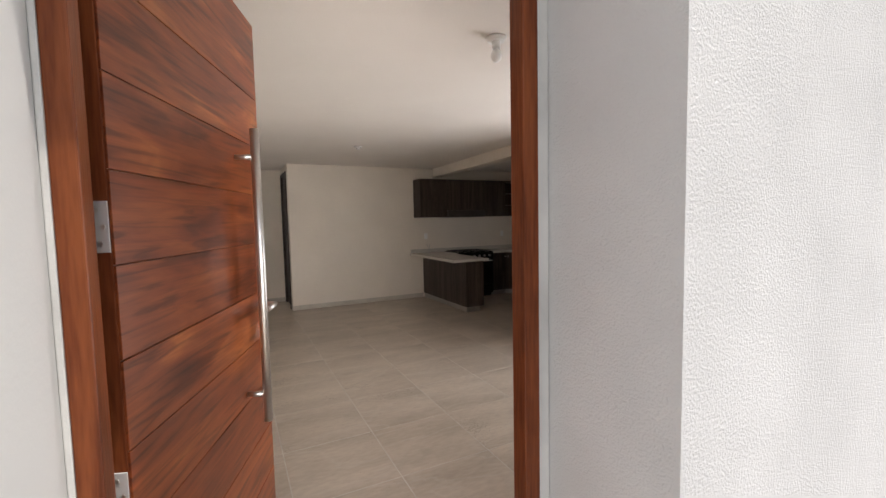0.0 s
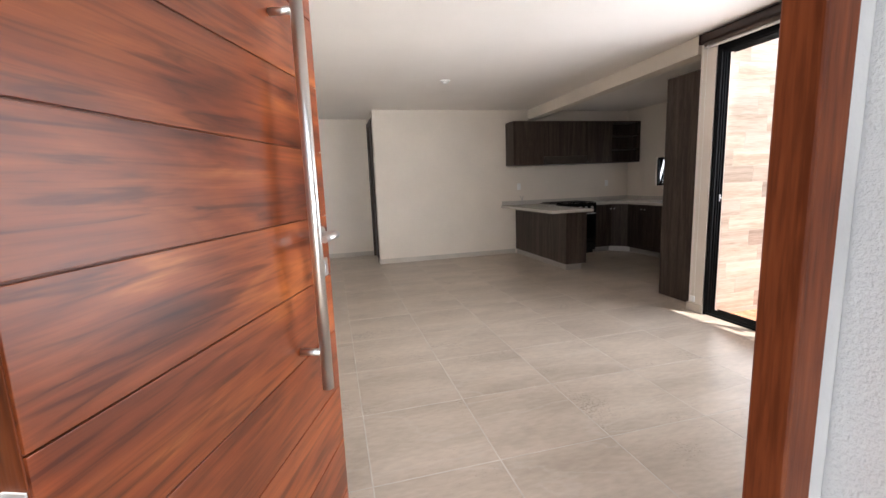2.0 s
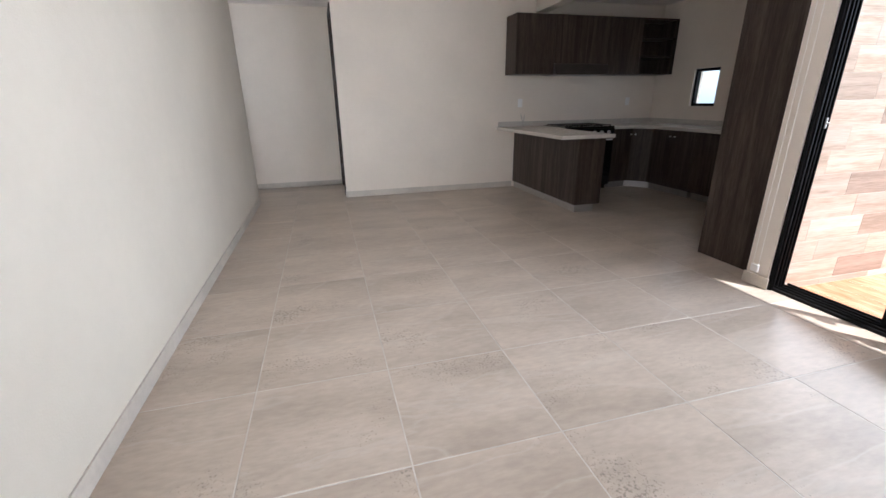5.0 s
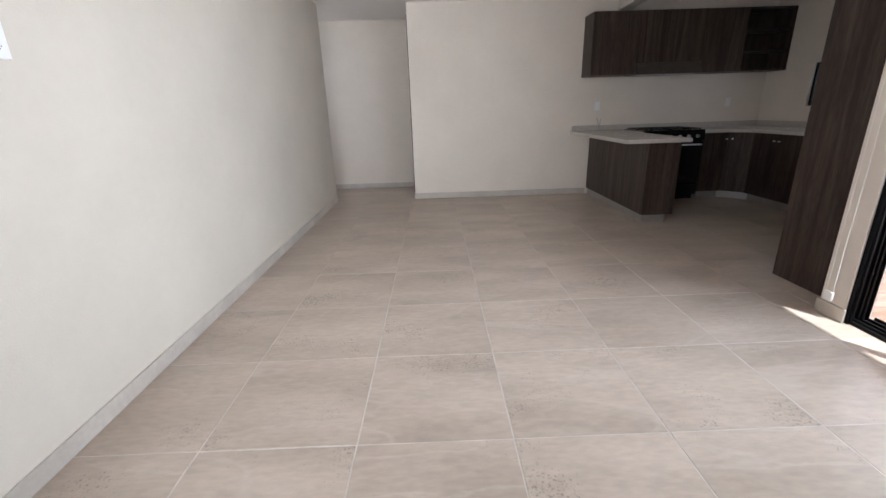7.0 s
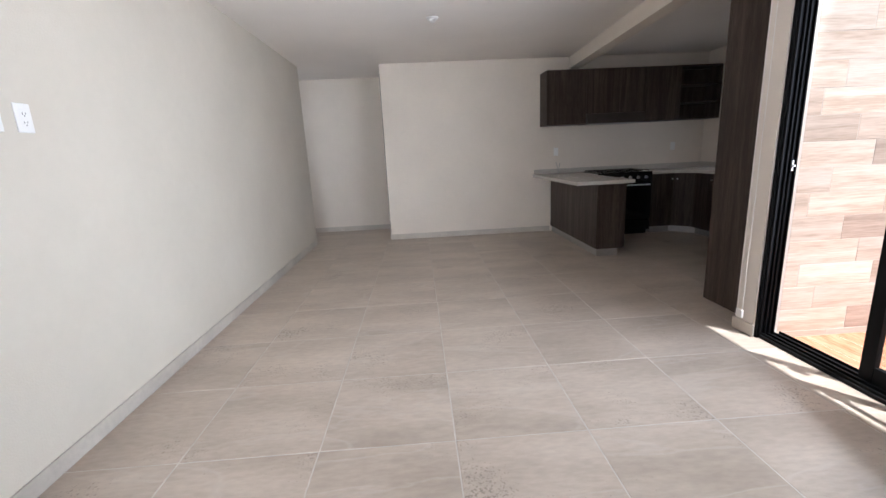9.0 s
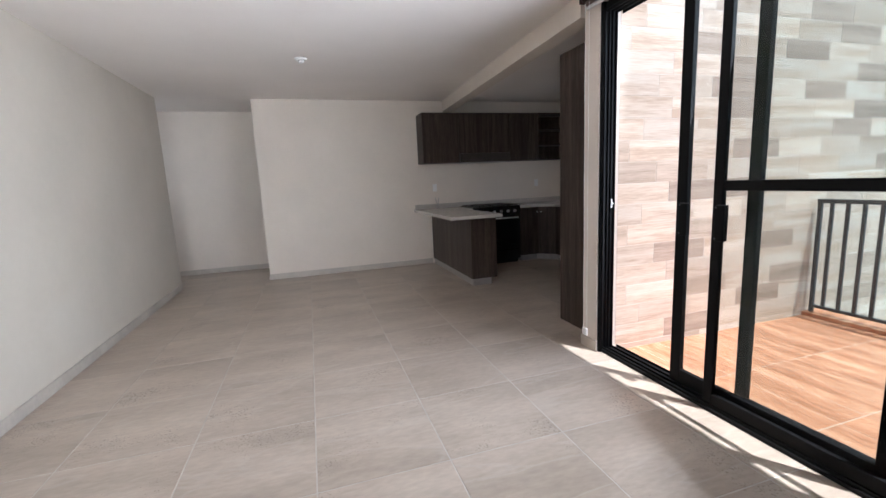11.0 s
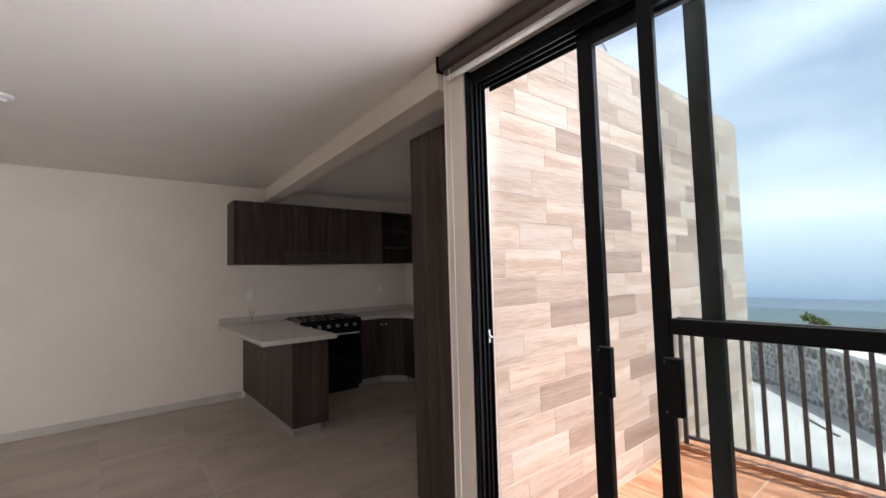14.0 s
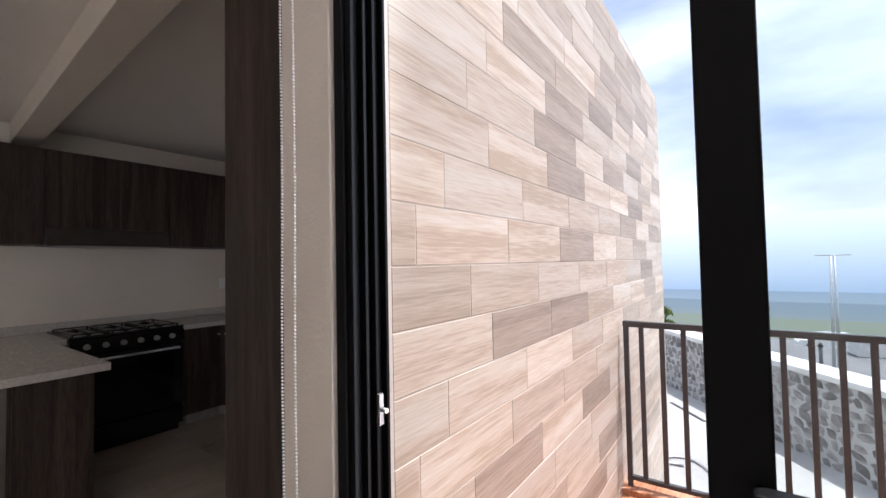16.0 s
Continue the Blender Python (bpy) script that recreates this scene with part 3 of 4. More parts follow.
for y in (1.062, 1.102):
    verts, faces = [], []
    for k in range(340):
        z = 0.0 - k * 0.0066
        base = len(verts)
        verts += [(c.x - 0.026 + 0.001 * math.sin(k * 0.06), c.y + y, c.z + z) for c in cos]
        faces += [tuple(base + i for i in f) for f in tris]
    me = bpy.data.meshes.new("bead_chain")
    me.from_pydata(verts, [], faces)
    me.materials.append(M_PLASTIC)
    chain = new("bead_chain", me)
    chain.parent = blind
    chain["kind"] = "stuff"
part("chain_weight", box(-0.034, -0.018, 1.055, 1.109, -2.29, -2.235, 0.006), M_PLASTIC, blind)

# ---- living room fittings ----


def wall_plate(y, z, label, hole):
    p = thing("wall_plate", (WEST, y, z), 0, label, "wall plate", "plates on the living room wall")
    part("cover", box(0.0, 0.007, -0.037, 0.037, -0.058, 0.058, 0.003), M_PLASTIC, p)
    if hole:
        part("cable_hole", rod((0.0071, 0.0, 0.0), (0.0082, 0.0, 0.0), 0.006, 16), M_DARK, p)
    else:
        part("insert", box(0.0071, 0.0095, -0.017, 0.017, -0.036, 0.036, 0.002), M_PLASTIC, p)
        bm = None
        for zz in (-0.018, 0.018):
            for yy, h in ((-0.007, 0.005), (0.007, 0.004)):
                bm = box(0.0096, 0.0102, yy - 0.001, yy + 0.001, zz - h, zz + h, 0, bm)
            rod((0.0096, 0, zz - 0.010), (0.0102, 0, zz - 0.010), 0.0025, 10, bm)
        part("slot", bm, M_DARK, p)
    return p


wall_plate(3.045, 1.463, "white wall plate with a round cable hole", True)
wall_plate(3.180, 1.463, "white double power socket on the cream wall", False)

lamp = thing("ceiling_socket", (1.565, 5.665, CEIL), 0, "white ceiling lamp holder without a bulb", "lamp holder")
part("base", rod((0, 0, -0.001), (0, 0, -0.018), 0.058, 28, None, 0.050), M_PLASTIC, lamp)
part("collar", rod((0, 0, -0.018), (0, 0, -0.040), 0.026, 20), M_PLASTIC, lamp)
lamp = thing("bulb_lamp", (1.37, 2.09, CEIL), 0, "bare bulb in a white ceiling lamp holder, off", "ceiling lamp")
part("base", rod((0, 0, -0.001), (0, 0, -0.022), 0.058, 28, None, 0.046), M_PLASTIC, lamp)
part("collar", rod((0, 0, -0.022), (0, 0, -0.060), 0.024, 20), M_PLASTIC, lamp)
bm = bmesh.new()
bmesh.ops.create_uvsphere(bm, u_segments=20, v_segments=12, radius=0.030)
for v in bm.verts:
    v.co.z = v.co.z * 1.25 - 0.098
for f in bm.faces:
    f.smooth = True
part("bulb", bm, M_PLASTIC, lamp, "frosted bulb")

# dark door in the hallway
hall_door = thing("door_hall", (0.884, 8.2, 0), 0, "dark brown wooden hallway door and frame, closed", "door", "", "structure")
part("jamb", box(-0.018, 0.10, -0.398, -0.352, 0, 2.395, 0.003), M_CAB, hall_door)
part("jamb", box(-0.018, 0.10, 0.352, 0.398, 0, 2.395, 0.003), M_CAB, hall_door)
part("head", box(-0.017, 0.10, -0.351, 0.351, 2.35, 2.394, 0.003), M_CAB, hall_door)
part("door_leaf", box(0.02, 0.06, -0.350, 0.350, 0.01, 2.348, 0.002), M_CAB, hall_door)

# ---- kitchen ----
TOP = 0.87


def cabinet(name, x0, x1, y0, y1, z0, z1, face, doors, label, category="kitchen cabinet", kick=0.0, knobs=(), group=""):
    """A carcass with fronts on one face ('s' south, 'w' west) and, for base units, a toe kick."""
    c = thing(name, ((x0 + x1) / 2, (y0 + y1) / 2, z0), 0, label, category, group)
    hx, hy, h = (x1 - x0) / 2, (y1 - y0) / 2, z1 - z0
    fx = 0.020 if face == "w" else 0.0
    fy = 0.020 if face == "s" else 0.0
    part("body", box(-hx + fx, hx - 0.0005, -hy + fy, hy - 0.0005, kick, h, 0.001), M_CAB, c)
    if kick:
        part("toe_kick", box(-hx + 0.05, hx - 0.01, -hy + 0.05, hy - 0.01, 0, kick - 0.001), M_ALU, c, "grey aluminium toe kick")
    n = len(doors)
    for i, (a, b, lo, hi) in enumerate(doors):
        if face == "s":
            d = part("cabinet_door", box(-hx + a * 2 * hx + 0.0015, -hx + b * 2 * hx - 0.0015, -hy, -hy + 0.0185, kick + lo * (h - kick) + 0.0015, kick + hi * (h - kick) - 0.0015, 0.0012), M_CAB, c)
        else:
            d = part("cabinet_door", box(-hx, -hx + 0.0185, -hy + a * 2 * hy + 0.0015, -hy + b * 2 * hy - 0.0015, kick + lo * (h - kick) + 0.0015, kick + hi * (h - kick) - 0.0015, 0.0012), M_CAB, c)
        if i < len(knobs):
            u, z = knobs[i]
            if face == "s":
                part("knob", rod((-hx + u * 2 * hx, -hy - 0.0005, z), (-hx + u * 2 * hx, -hy - 0.022, z), 0.009, 14), M_STEEL, d, "small steel knob")
            else:
                part("knob", rod((-hx - 0.0005, -hy + u * 2 * hy, z), (-hx - 0.022, -hy + u * 2 * hy, z), 0.009, 14), M_STEEL, d, "small steel knob")
    return c


# peninsula
pen = thing("peninsula_cabinet", (3.335, 5.93, 0), 0, "dark grey-brown laminate peninsula base on aluminium toe kick", "kitchen cabinet")
part("side_panel", box(0.0, 0.018, 0.0, 1.695, 0.085, TOP - 0.042, 0.0012), M_CAB, pen)
part("end_panel", box(0.019, 0.330, 0.0, 0.018, 0.085, TOP - 0.042, 0.0012), M_CAB, pen)
part("body", box(0.019, 0.310, 0.019, 1.66, 0.085, TOP - 0.042), M_CAB, pen)
part("toe_kick", box(0.012, 0.26, 0.014, 1.66, 0, 0.084), M_ALU, pen, "grey aluminium toe kick")
part("cabinet_door", box(0.311, 0.329, 0.0205, 0.55, 0.087, TOP - 0.044, 0.0012), M_CAB, pen)
part("cabinet_door", box(0.311, 0.329, 0.553, 1.08, 0.087, TOP - 0.044, 0.0012), M_CAB, pen)

cabinet("base_cabinet", 4.565, 4.90, 7.04, NORTH - 0.002, 0, TOP - 0.042, "s", [(0, 1, 0, 1)], "dark laminate base cabinet with a small steel knob", kick=0.09, knobs=[(0.9, 0.75)], group="base cabinets")
cabinet("base_cabinet", 5.08, KEAST - 0.002, 6.10, 6.86, 0, TOP - 0.042, "w", [(0.5, 1, 0, 1), (0, 0.5, 0, 1)], "dark laminate base cabinet under the kitchen window", kick=0.09, knobs=[(0.55, 0.75), (0.45, 0.75)], group="base cabinets")
cabinet("base_cabinet", 5.08, KEAST - 0.002, 5.30, 6.098, 0, TOP - 0.042, "w", [(0.5, 1, 0, 1), (0, 0.5, 0, 1)], "dark laminate base cabinet beside the kitchen window", kick=0.09, knobs=[(0.55, 0.75), (0.45, 0.75)], group="base cabinets")
cabinet("base_cabinet", 5.08, KEAST - 0.002, 4.50, 5.298, 0, TOP - 0.042, "w", [(0.5, 1, 0, 1), (0, 0.5, 0, 1)], "dark laminate base cabinet beside the tall unit", kick=0.09, knobs=[(0.55, 0.75), (0.45, 0.75)], group="base cabinets")


corner = thing("corner_cabinet", (0, 0, 0), 0, "dark laminate diagonal corner base cabinet with steel knobs", "kitchen cabinet", "base cabinets")
part("body", prism([(4.902, 7.06), (5.10, 6.862), (5.655, 6.862), (5.655, 7.625), (4.902, 7.625)], 0.09, TOP - 0.042), M_CAB, corner)
part("toe_kick", prism([(4.902, 7.10), (5.14, 6.862), (5.60, 6.862), (5.60, 7.58), (4.902, 7.58)], 0, 0.089), M_ALU, corner)
d = part("cabinet_door", prism([(4.906, 7.054), (4.893, 7.041), (5.083, 6.851), (5.096, 6.864)], 0.093, TOP - 0.045), M_CAB, corner)
part("knob", rod((4.925, 7.008, 0.75), (4.909, 6.992, 0.75), 0.009, 14), M_STEEL, d, "small steel knob")

top = thing("worktop", (0, 0, 0), 0, "speckled beige stone worktop with low upstand", "worktop")
part("slab", box(3.06, 3.712, 5.835, NORTH - 0.002, TOP - 0.040, TOP, 0.004), M_STONE, top)
part("slab", prism([(4.56, 7.025), (4.89, 7.025), (5.065, 6.85), (5.065, 4.47), (KEAST - 0.002, 4.47), (KEAST - 0.002, NORTH - 0.002), (4.56, NORTH - 0.002)], TOP - 0.040, TOP, 0.003), M_STONE, top)
part("slab", box(3.714, 3.80, 7.03, NORTH - 0.002, TOP - 0.040, TOP, 0.003), M_STONE, top)
part("upstand", box(3.08, KEAST - 0.002, NORTH - 0.022, NORTH - 0.003, TOP + 0.001, TOP + 0.07, 0.002), M_STONE, top)
part("upstand", box(KEAST - 0.022, KEAST - 0.003, 4.47, NORTH - 0.023, TOP + 0.001, TOP + 0.07, 0.002), M_STONE, top)

# stove
stove = thing("stove", (4.18, 7.0, 0), 0, "black gas stove with oven between the worktops", "stove")
part("body", box(-0.375, 0.375, 0.03, 0.60, 0.06, 0.855, 0.004), M_OVEN, stove)
part("plinth", box(-0.36, 0.36, 0.06, 0.58, 0.0, 0.059), M_OVEN, stove)
cook = part("cooktop", box(-0.378, 0.378, 0.0, 0.605, 0.856, 0.878, 0.005), M_OVEN, stove)
panel = part("control_panel", box(-0.375, 0.375, -0.012, 0.029, 0.745, 0.855, 0.006), M_OVEN, stove)
for k in range(6):
    x = -0.28 + 0.112 * k
    part("knob", rod((x, -0.0125, 0.80), (x, -0.038, 0.80), 0.021, 20, None, 0.018), M_ALU, panel)
oven = part("oven_door", box(-0.372, 0.372, -0.008, 0.029, 0.215, 0.735, 0.005), M_OVEN, stove)
part("oven_window", box(-0.30, 0.30, -0.0105, -0.0082, 0.27, 0.64, 0.001), M_OVENGLASS, oven)
bm = rod((-0.33, -0.045, 0.700), (0.33, -0.045, 0.700), 0.009, 14)
rod((-0.31, -0.045, 0.700), (-0.31, -0.0085, 0.700), 0.007, 10, bm)
rod((0.31, -0.045, 0.700), (0.31, -0.0085, 0.700), 0.007, 10, bm)
part("oven_handle", bm, M_STEEL, oven, "steel towel-bar handle")
part("drawer", box(-0.372, 0.372, -0.006, 0.029, 0.065, 0.205, 0.005), M_OVEN, stove)
for x in (-0.24, 0.0, 0.24):
    for y in (0.16, 0.44):
        part("burner", rod((x, y, 0.879), (x, y, 0.885), 0.045 if x else 0.055, 20), M_OVEN, cook)
    bm = box(x - 0.112, x + 0.112, 0.05, 0.062, 0.886, 0.896)
    box(x - 0.112, x + 0.112, 0.548, 0.560, 0.886, 0.896, 0, bm)
    for xx in (x - 0.112, x - 0.006, x + 0.100):
        box(xx, xx + 0.012, 0.0625, 0.5475, 0.8865, 0.8955, 0, bm)
    for xx in (x - 0.112, x + 0.100):
        for yy in (0.05, 0.548):
            box(xx, xx + 0.012, yy, yy + 0.012, 0.879, 0.8858, 0, bm)
    part("grate", bm, M_OVEN, cook, "black cast grate")

# wall cabinets and hood
UZ0, UZ1, UY = 1.555, 2.275, 7.30
cabinet("wall_cabinet", 3.165, 3.72, UY, NORTH - 0.002, UZ0, UZ1, "s", [(0, 1, 0, 1)], "dark grey-brown laminate wall cabinet with one door", group="wall cabinets")
cabinet("wall_cabinet", 3.722, 4.56, UY, NORTH - 0.002, UZ0 + 0.13, UZ1, "s", [(0, 1, 0, 1)], "dark grey-brown laminate wall cabinet over the hood", group="wall cabinets")
cabinet("wall_cabinet", 4.562, 5.05, UY, NORTH - 0.002, UZ0, UZ1, "s", [(0, 1, 0, 1)], "dark laminate wall cabinet beside the open shelf", group="wall cabinets")
shelf = thing("open_shelf", (5.052, UY, UZ0), 0, "empty dark laminate open wall shelf with three levels", "shelf", "wall cabinets")
W, D, Hh = 0.595, NORTH - 0.002 - UY, UZ1 - UZ0
part("side_panel", box(0, 0.018, 0, D, 0, Hh, 0.001), M_CAB, shelf)
part("side_panel", box(W - 0.018, W, 0, D, 0, Hh, 0.001), M_CAB, shelf)
part("back_panel", box(0.0185, W - 0.0185, D - 0.012, D, 0.0185, Hh - 0.0185), M_CAB, shelf)
for z in (0.0, 0.225, 0.465, Hh - 0.018):
    part("shelf_board", box(0.0185, W - 0.0185, 0.002, D - 0.0125, z, z + 0.018, 0.001), M_CAB, shelf)
hood = thing("range_hood", (4.14, UY - 0.05, UZ0 - 0.005), 0, "slim dark range hood below the wall cabinet", "range hood")
b = prism([(-0.41, 0.0), (0.41, 0.0), (0.41, 0.37), (-0.41, 0.37)], 0.0, 0.133, 0.004)
for v in b.verts:
    if v.co.z > 0.08 and v.co.y < 0.1:
        v.co.y += 0.04
part("body", b, M_HOOD, hood)
part("filter", box(-0.34, 0.34, 0.04, 0.33, -0.006, -0.0005, 0.002), M_ALU, hood)
part("button_strip", box(-0.10, 0.10, -0.003, -0.0004, 0.022, 0.040, 0.001), M_HOOD, hood)

tall = thing("tall_cabinet", (3.605, 3.912, 0), 0, "tall dark grey-brown laminate cabinet beside the wall end", "tall cabinet")
part("side_panel", box(0.0, 0.019, 0.0, 0.535, 0.0, 2.27, 0.0015), M_CAB, tall)
part("body", box(0.0195, 0.62, 0.0, 0.515, 0.08, 2.27, 0.001), M_CAB, tall)
part("toe_kick", box(0.0195, 0.60, 0.01, 0.47, 0.0, 0.079), M_ALU, tall)
part("cabinet_door", box(0.0195, 0.62, 0.5155, 0.535, 0.082, 1.20, 0.001), M_CAB, tall)
part("cabinet_door", box(0.0195, 0.62, 0.5155, 0.535, 1.204, 2.27, 0.001), M_CAB, tall)


def kitchen_plate(x, z, label):
    p = thing("wall_plate", (x, NORTH, z), 0, label, "wall plate", "kitchen plates")
    part("cover", box(-0.035, 0.035, -0.007, -0.0003, -0.057, 0.057, 0.003), M_PLASTIC, p)
    part("insert", box(-0.016, 0.016, -0.0095, -0.0072, -0.034, 0.034, 0.002), M_PLASTIC, p)


kitchen_plate(3.41, 1.19, "white socket plate above the worktop")
kitchen_plate(5.20, 1.19, "white socket plate above the kitchen corner")
wire = thing("cable_ends", (3.40, 7.50, TOP), 0, "two loose cable ends standing up from the worktop", "cable")
part("cable", tube([(0, 0, 0.0), (0.002, 0, 0.06), (-0.012, 0.01, 0.12), (-0.03, 0.01, 0.17)], 0.005), M_ALU, wire)
part("cable", tube([(0.014, 0.0, 0.0), (0.012, 0, 0.06), (0.022, 0.01, 0.12), (0.032, 0.01, 0.16)], 0.005), M_ALU, wire)

kw = thing("window_kitchen", (KEAST, 0, 0), 0, "small black-framed kitchen window with clear glass", "window", "", "structure")
bm = box(0.03, 0.08, KW[0], KW[0] + 0.035, KW[2], KW[3])
box(0.03, 0.08, KW[1] - 0.035, KW[1], KW[2], KW[3], 0, bm)
box(0.03, 0.08, KW[0] + 0.035, KW[1] - 0.035, KW[2], KW[2] + 0.035, 0, bm)
box(0.03, 0.08, KW[0] + 0.035, KW[1] - 0.035, KW[3] - 0.035, KW[3], 0, bm)
part("window_frame", bm, M_BLACK, kw)
pane = part("pane", box(0.052, 0.056, KW[0] + 0.035, KW[1] - 0.035, KW[2] + 0.035, KW[3] - 0.035), M_GLASS, kw)
pane.visible_shadow = False

# ---- terrace ----
terrace = structure("terrace_floor", box(3.607, 5.80, 1.05, TILE_Y + 0.011, -0.25, -0.0315), M_GROUT_2, "orange wood-look terrace floor tiles")
structure("wall_terrace", box(3.63, 5.80, 1.05, TILE_Y + 0.01, -1.6, -0.251), M_STUCCO)
structure("kerb_terrace", box(5.59, 5.80, 1.05, TILE_Y - 0.001, -0.035, 0.004, 0.004), M_DECK, "reddish tiled edge under the railing")

rail = thing("railing", (5.65, 0, 0), 0, "dark grey painted iron railing along the terrace edge", "railing")
part("top_rail", box(-0.02, 0.02, 1.15, 3.70, 0.955, 0.990, 0.003), M_RAIL, rail)
part("bottom_rail", box(-0.015, 0.015, 1.15, 3.70, 0.045, 0.070, 0.003), M_RAIL, rail)
for k in range(23):
    y = 3.60 - 0.110 * k
    part("baluster", box(-0.010, 0.010, y - 0.013, y + 0.013, 0.0705, 0.9545, 0.002), M_RAIL, rail)
for y in (3.685, 2.445, 1.17):
    part("post", box(-0.014, 0.014, y - 0.014, y + 0.014, 0.0045, 0.9545, 0.002), M_RAIL, rail)
pipe = thing("vent_pipe", (4.86, TILE_Y + 0.08, 2.931), 0, "thin bent grey pipe above the tiled wall", "pipe")
part("pipe", tube([(0.11, 0, 0), (0.11, 0, 0.03), (0.09, 0, 0.09), (0.03, 0, 0.13), (-0.05, 0, 0.135), (-0.12, 0, 0.11)], 0.012, 10), M_ALU, pipe)
structure("coping", box(EAST + 0.17, 7.43, TILE_Y + 0.001, TILE_Y + 0.17, 2.9105, 2.93, 0.003), M_COPE)

# ---- ground, stone wall and the far valley ----
GZ = -1.5


def valley(x, y):
    """Height of the land: level by the house, then falling away to a plain."""
    step_down = min(2.2, max(0.0, x - 15.2) * 0.4)
    r = max(0.0, x - 30.0)
    bump = noise.noise(Vector((x * 0.004, y * 0.004, 3.0)))
    return GZ - step_down - 0.16 * r + bump * min(14.0, r * 0.03)


M_LAND = mat("dry scrub land", (0.16, 0.15, 0.085), 0.95, 0.3, 0.09, 0.5, 2.0, tint=(0.20, 0.19, 0.12), fine=0.2)
rings = [-60, -30, -12, 0, 3, 6, 9, 12, 15, 18, 19, 22, 26, 32, 40, 50, 65, 85, 110, 150, 200, 300, 450, 700, 1000, 1500, 2200, 3200, 4600]
verts, faces = [], []
cols = 41
for i, x in enumerate(rings):
    half = 60 + max(0.0, x) * 1.6
    for j in range(cols):
        y = 2.0 + half * (2 * j / (cols - 1) - 1)
        verts.append((x, y, valley(x, y)))
for i in range(len(rings) - 1):
    for j in range(cols - 1):
        p = i * cols + j
        faces.append((p, p + cols, p + cols + 1, p + 1))
me = bpy.data.meshes.new("ground")
me.from_pydata(verts, [], faces)
me.materials.append(M_LAND)
ground = tagged(new("ground", me), "dry green and brown land falling away to a valley", "", "", "structure")
for p in me.polygons:
    p.use_smooth = True


# glowing sheets beyond the land, with the haze painted into their colour
def painted_haze(name, low, high, z0, z1):
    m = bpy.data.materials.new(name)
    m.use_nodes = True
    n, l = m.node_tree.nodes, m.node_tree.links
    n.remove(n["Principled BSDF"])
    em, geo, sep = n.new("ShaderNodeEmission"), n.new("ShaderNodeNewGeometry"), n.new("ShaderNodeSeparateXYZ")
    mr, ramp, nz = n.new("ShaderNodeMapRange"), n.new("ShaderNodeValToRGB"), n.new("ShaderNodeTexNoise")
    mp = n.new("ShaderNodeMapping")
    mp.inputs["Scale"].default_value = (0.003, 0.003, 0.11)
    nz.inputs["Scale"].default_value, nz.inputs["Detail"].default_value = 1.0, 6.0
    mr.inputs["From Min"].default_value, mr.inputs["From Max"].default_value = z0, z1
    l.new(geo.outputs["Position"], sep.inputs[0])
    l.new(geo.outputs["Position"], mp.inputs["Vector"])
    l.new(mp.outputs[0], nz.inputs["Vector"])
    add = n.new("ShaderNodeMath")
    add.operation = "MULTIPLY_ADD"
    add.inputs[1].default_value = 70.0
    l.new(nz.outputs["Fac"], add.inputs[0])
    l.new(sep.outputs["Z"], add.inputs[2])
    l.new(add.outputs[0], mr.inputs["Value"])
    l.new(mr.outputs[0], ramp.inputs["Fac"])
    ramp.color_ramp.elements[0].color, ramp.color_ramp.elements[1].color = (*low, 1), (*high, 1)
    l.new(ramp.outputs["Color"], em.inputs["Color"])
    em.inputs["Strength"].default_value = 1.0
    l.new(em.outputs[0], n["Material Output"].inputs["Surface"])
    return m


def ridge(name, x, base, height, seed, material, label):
    """A far upright sheet of land or painted haze, uneven along its top."""
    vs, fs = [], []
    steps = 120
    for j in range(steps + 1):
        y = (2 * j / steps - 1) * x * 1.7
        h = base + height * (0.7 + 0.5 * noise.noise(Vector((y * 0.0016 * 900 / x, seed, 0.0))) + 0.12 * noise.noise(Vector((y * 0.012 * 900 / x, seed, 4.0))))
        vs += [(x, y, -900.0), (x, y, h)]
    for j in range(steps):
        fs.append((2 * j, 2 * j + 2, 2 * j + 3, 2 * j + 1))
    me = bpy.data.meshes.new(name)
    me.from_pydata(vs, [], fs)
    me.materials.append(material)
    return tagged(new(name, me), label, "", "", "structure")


ridge("backdrop", 700, -82, 5, 1.0, painted_haze("painted green valley haze", (0.28, 0.30, 0.17), (0.33, 0.38, 0.31), -100, -60), "green valley floor with painted haze")
ridge("backdrop", 1500, -133, 12, 7.0, painted_haze("painted grey valley haze", (0.34, 0.39, 0.38), (0.28, 0.36, 0.43), -165, -95), "blue-grey plain with painted haze")
ridge("backdrop", 3000, -208, 22, 3.0, painted_haze("painted blue valley haze", (0.40, 0.48, 0.55), (0.32, 0.42, 0.54), -240, -150), "far blue land with painted haze")
# no land in this one: a glowing sheet graded to meet the sky
ridge("backdrop", 4300, 330, 20, 5.0, painted_haze("painted pale horizon haze", (0.44, 0.57, 0.74), (0.96, 1.05, 1.15), -230, 330), "glowing pale-blue sheet painted as horizon haze")

# yard below the terrace
structure("pavement", box(5.802, 14.5, -8.0, 10.0, GZ - 0.2, GZ + 0.03), M_CONC, "pale concrete yard below the terrace")
structure("pavement_entrance", box(-3.2, 3.6, -5.0, 0.639, GZ - 0.2, -0.012), M_CONC, "pale concrete landing before the entrance")

# rubble retaining wall, running askew to the house
A, B = Vector((16.0, 6.45, 0)), Vector((4.6, -2.3, 0))
run = (B - A)
yaw = math.degrees(math.atan2(run.y, run.x))
LEN, WH = run.length, 1.18
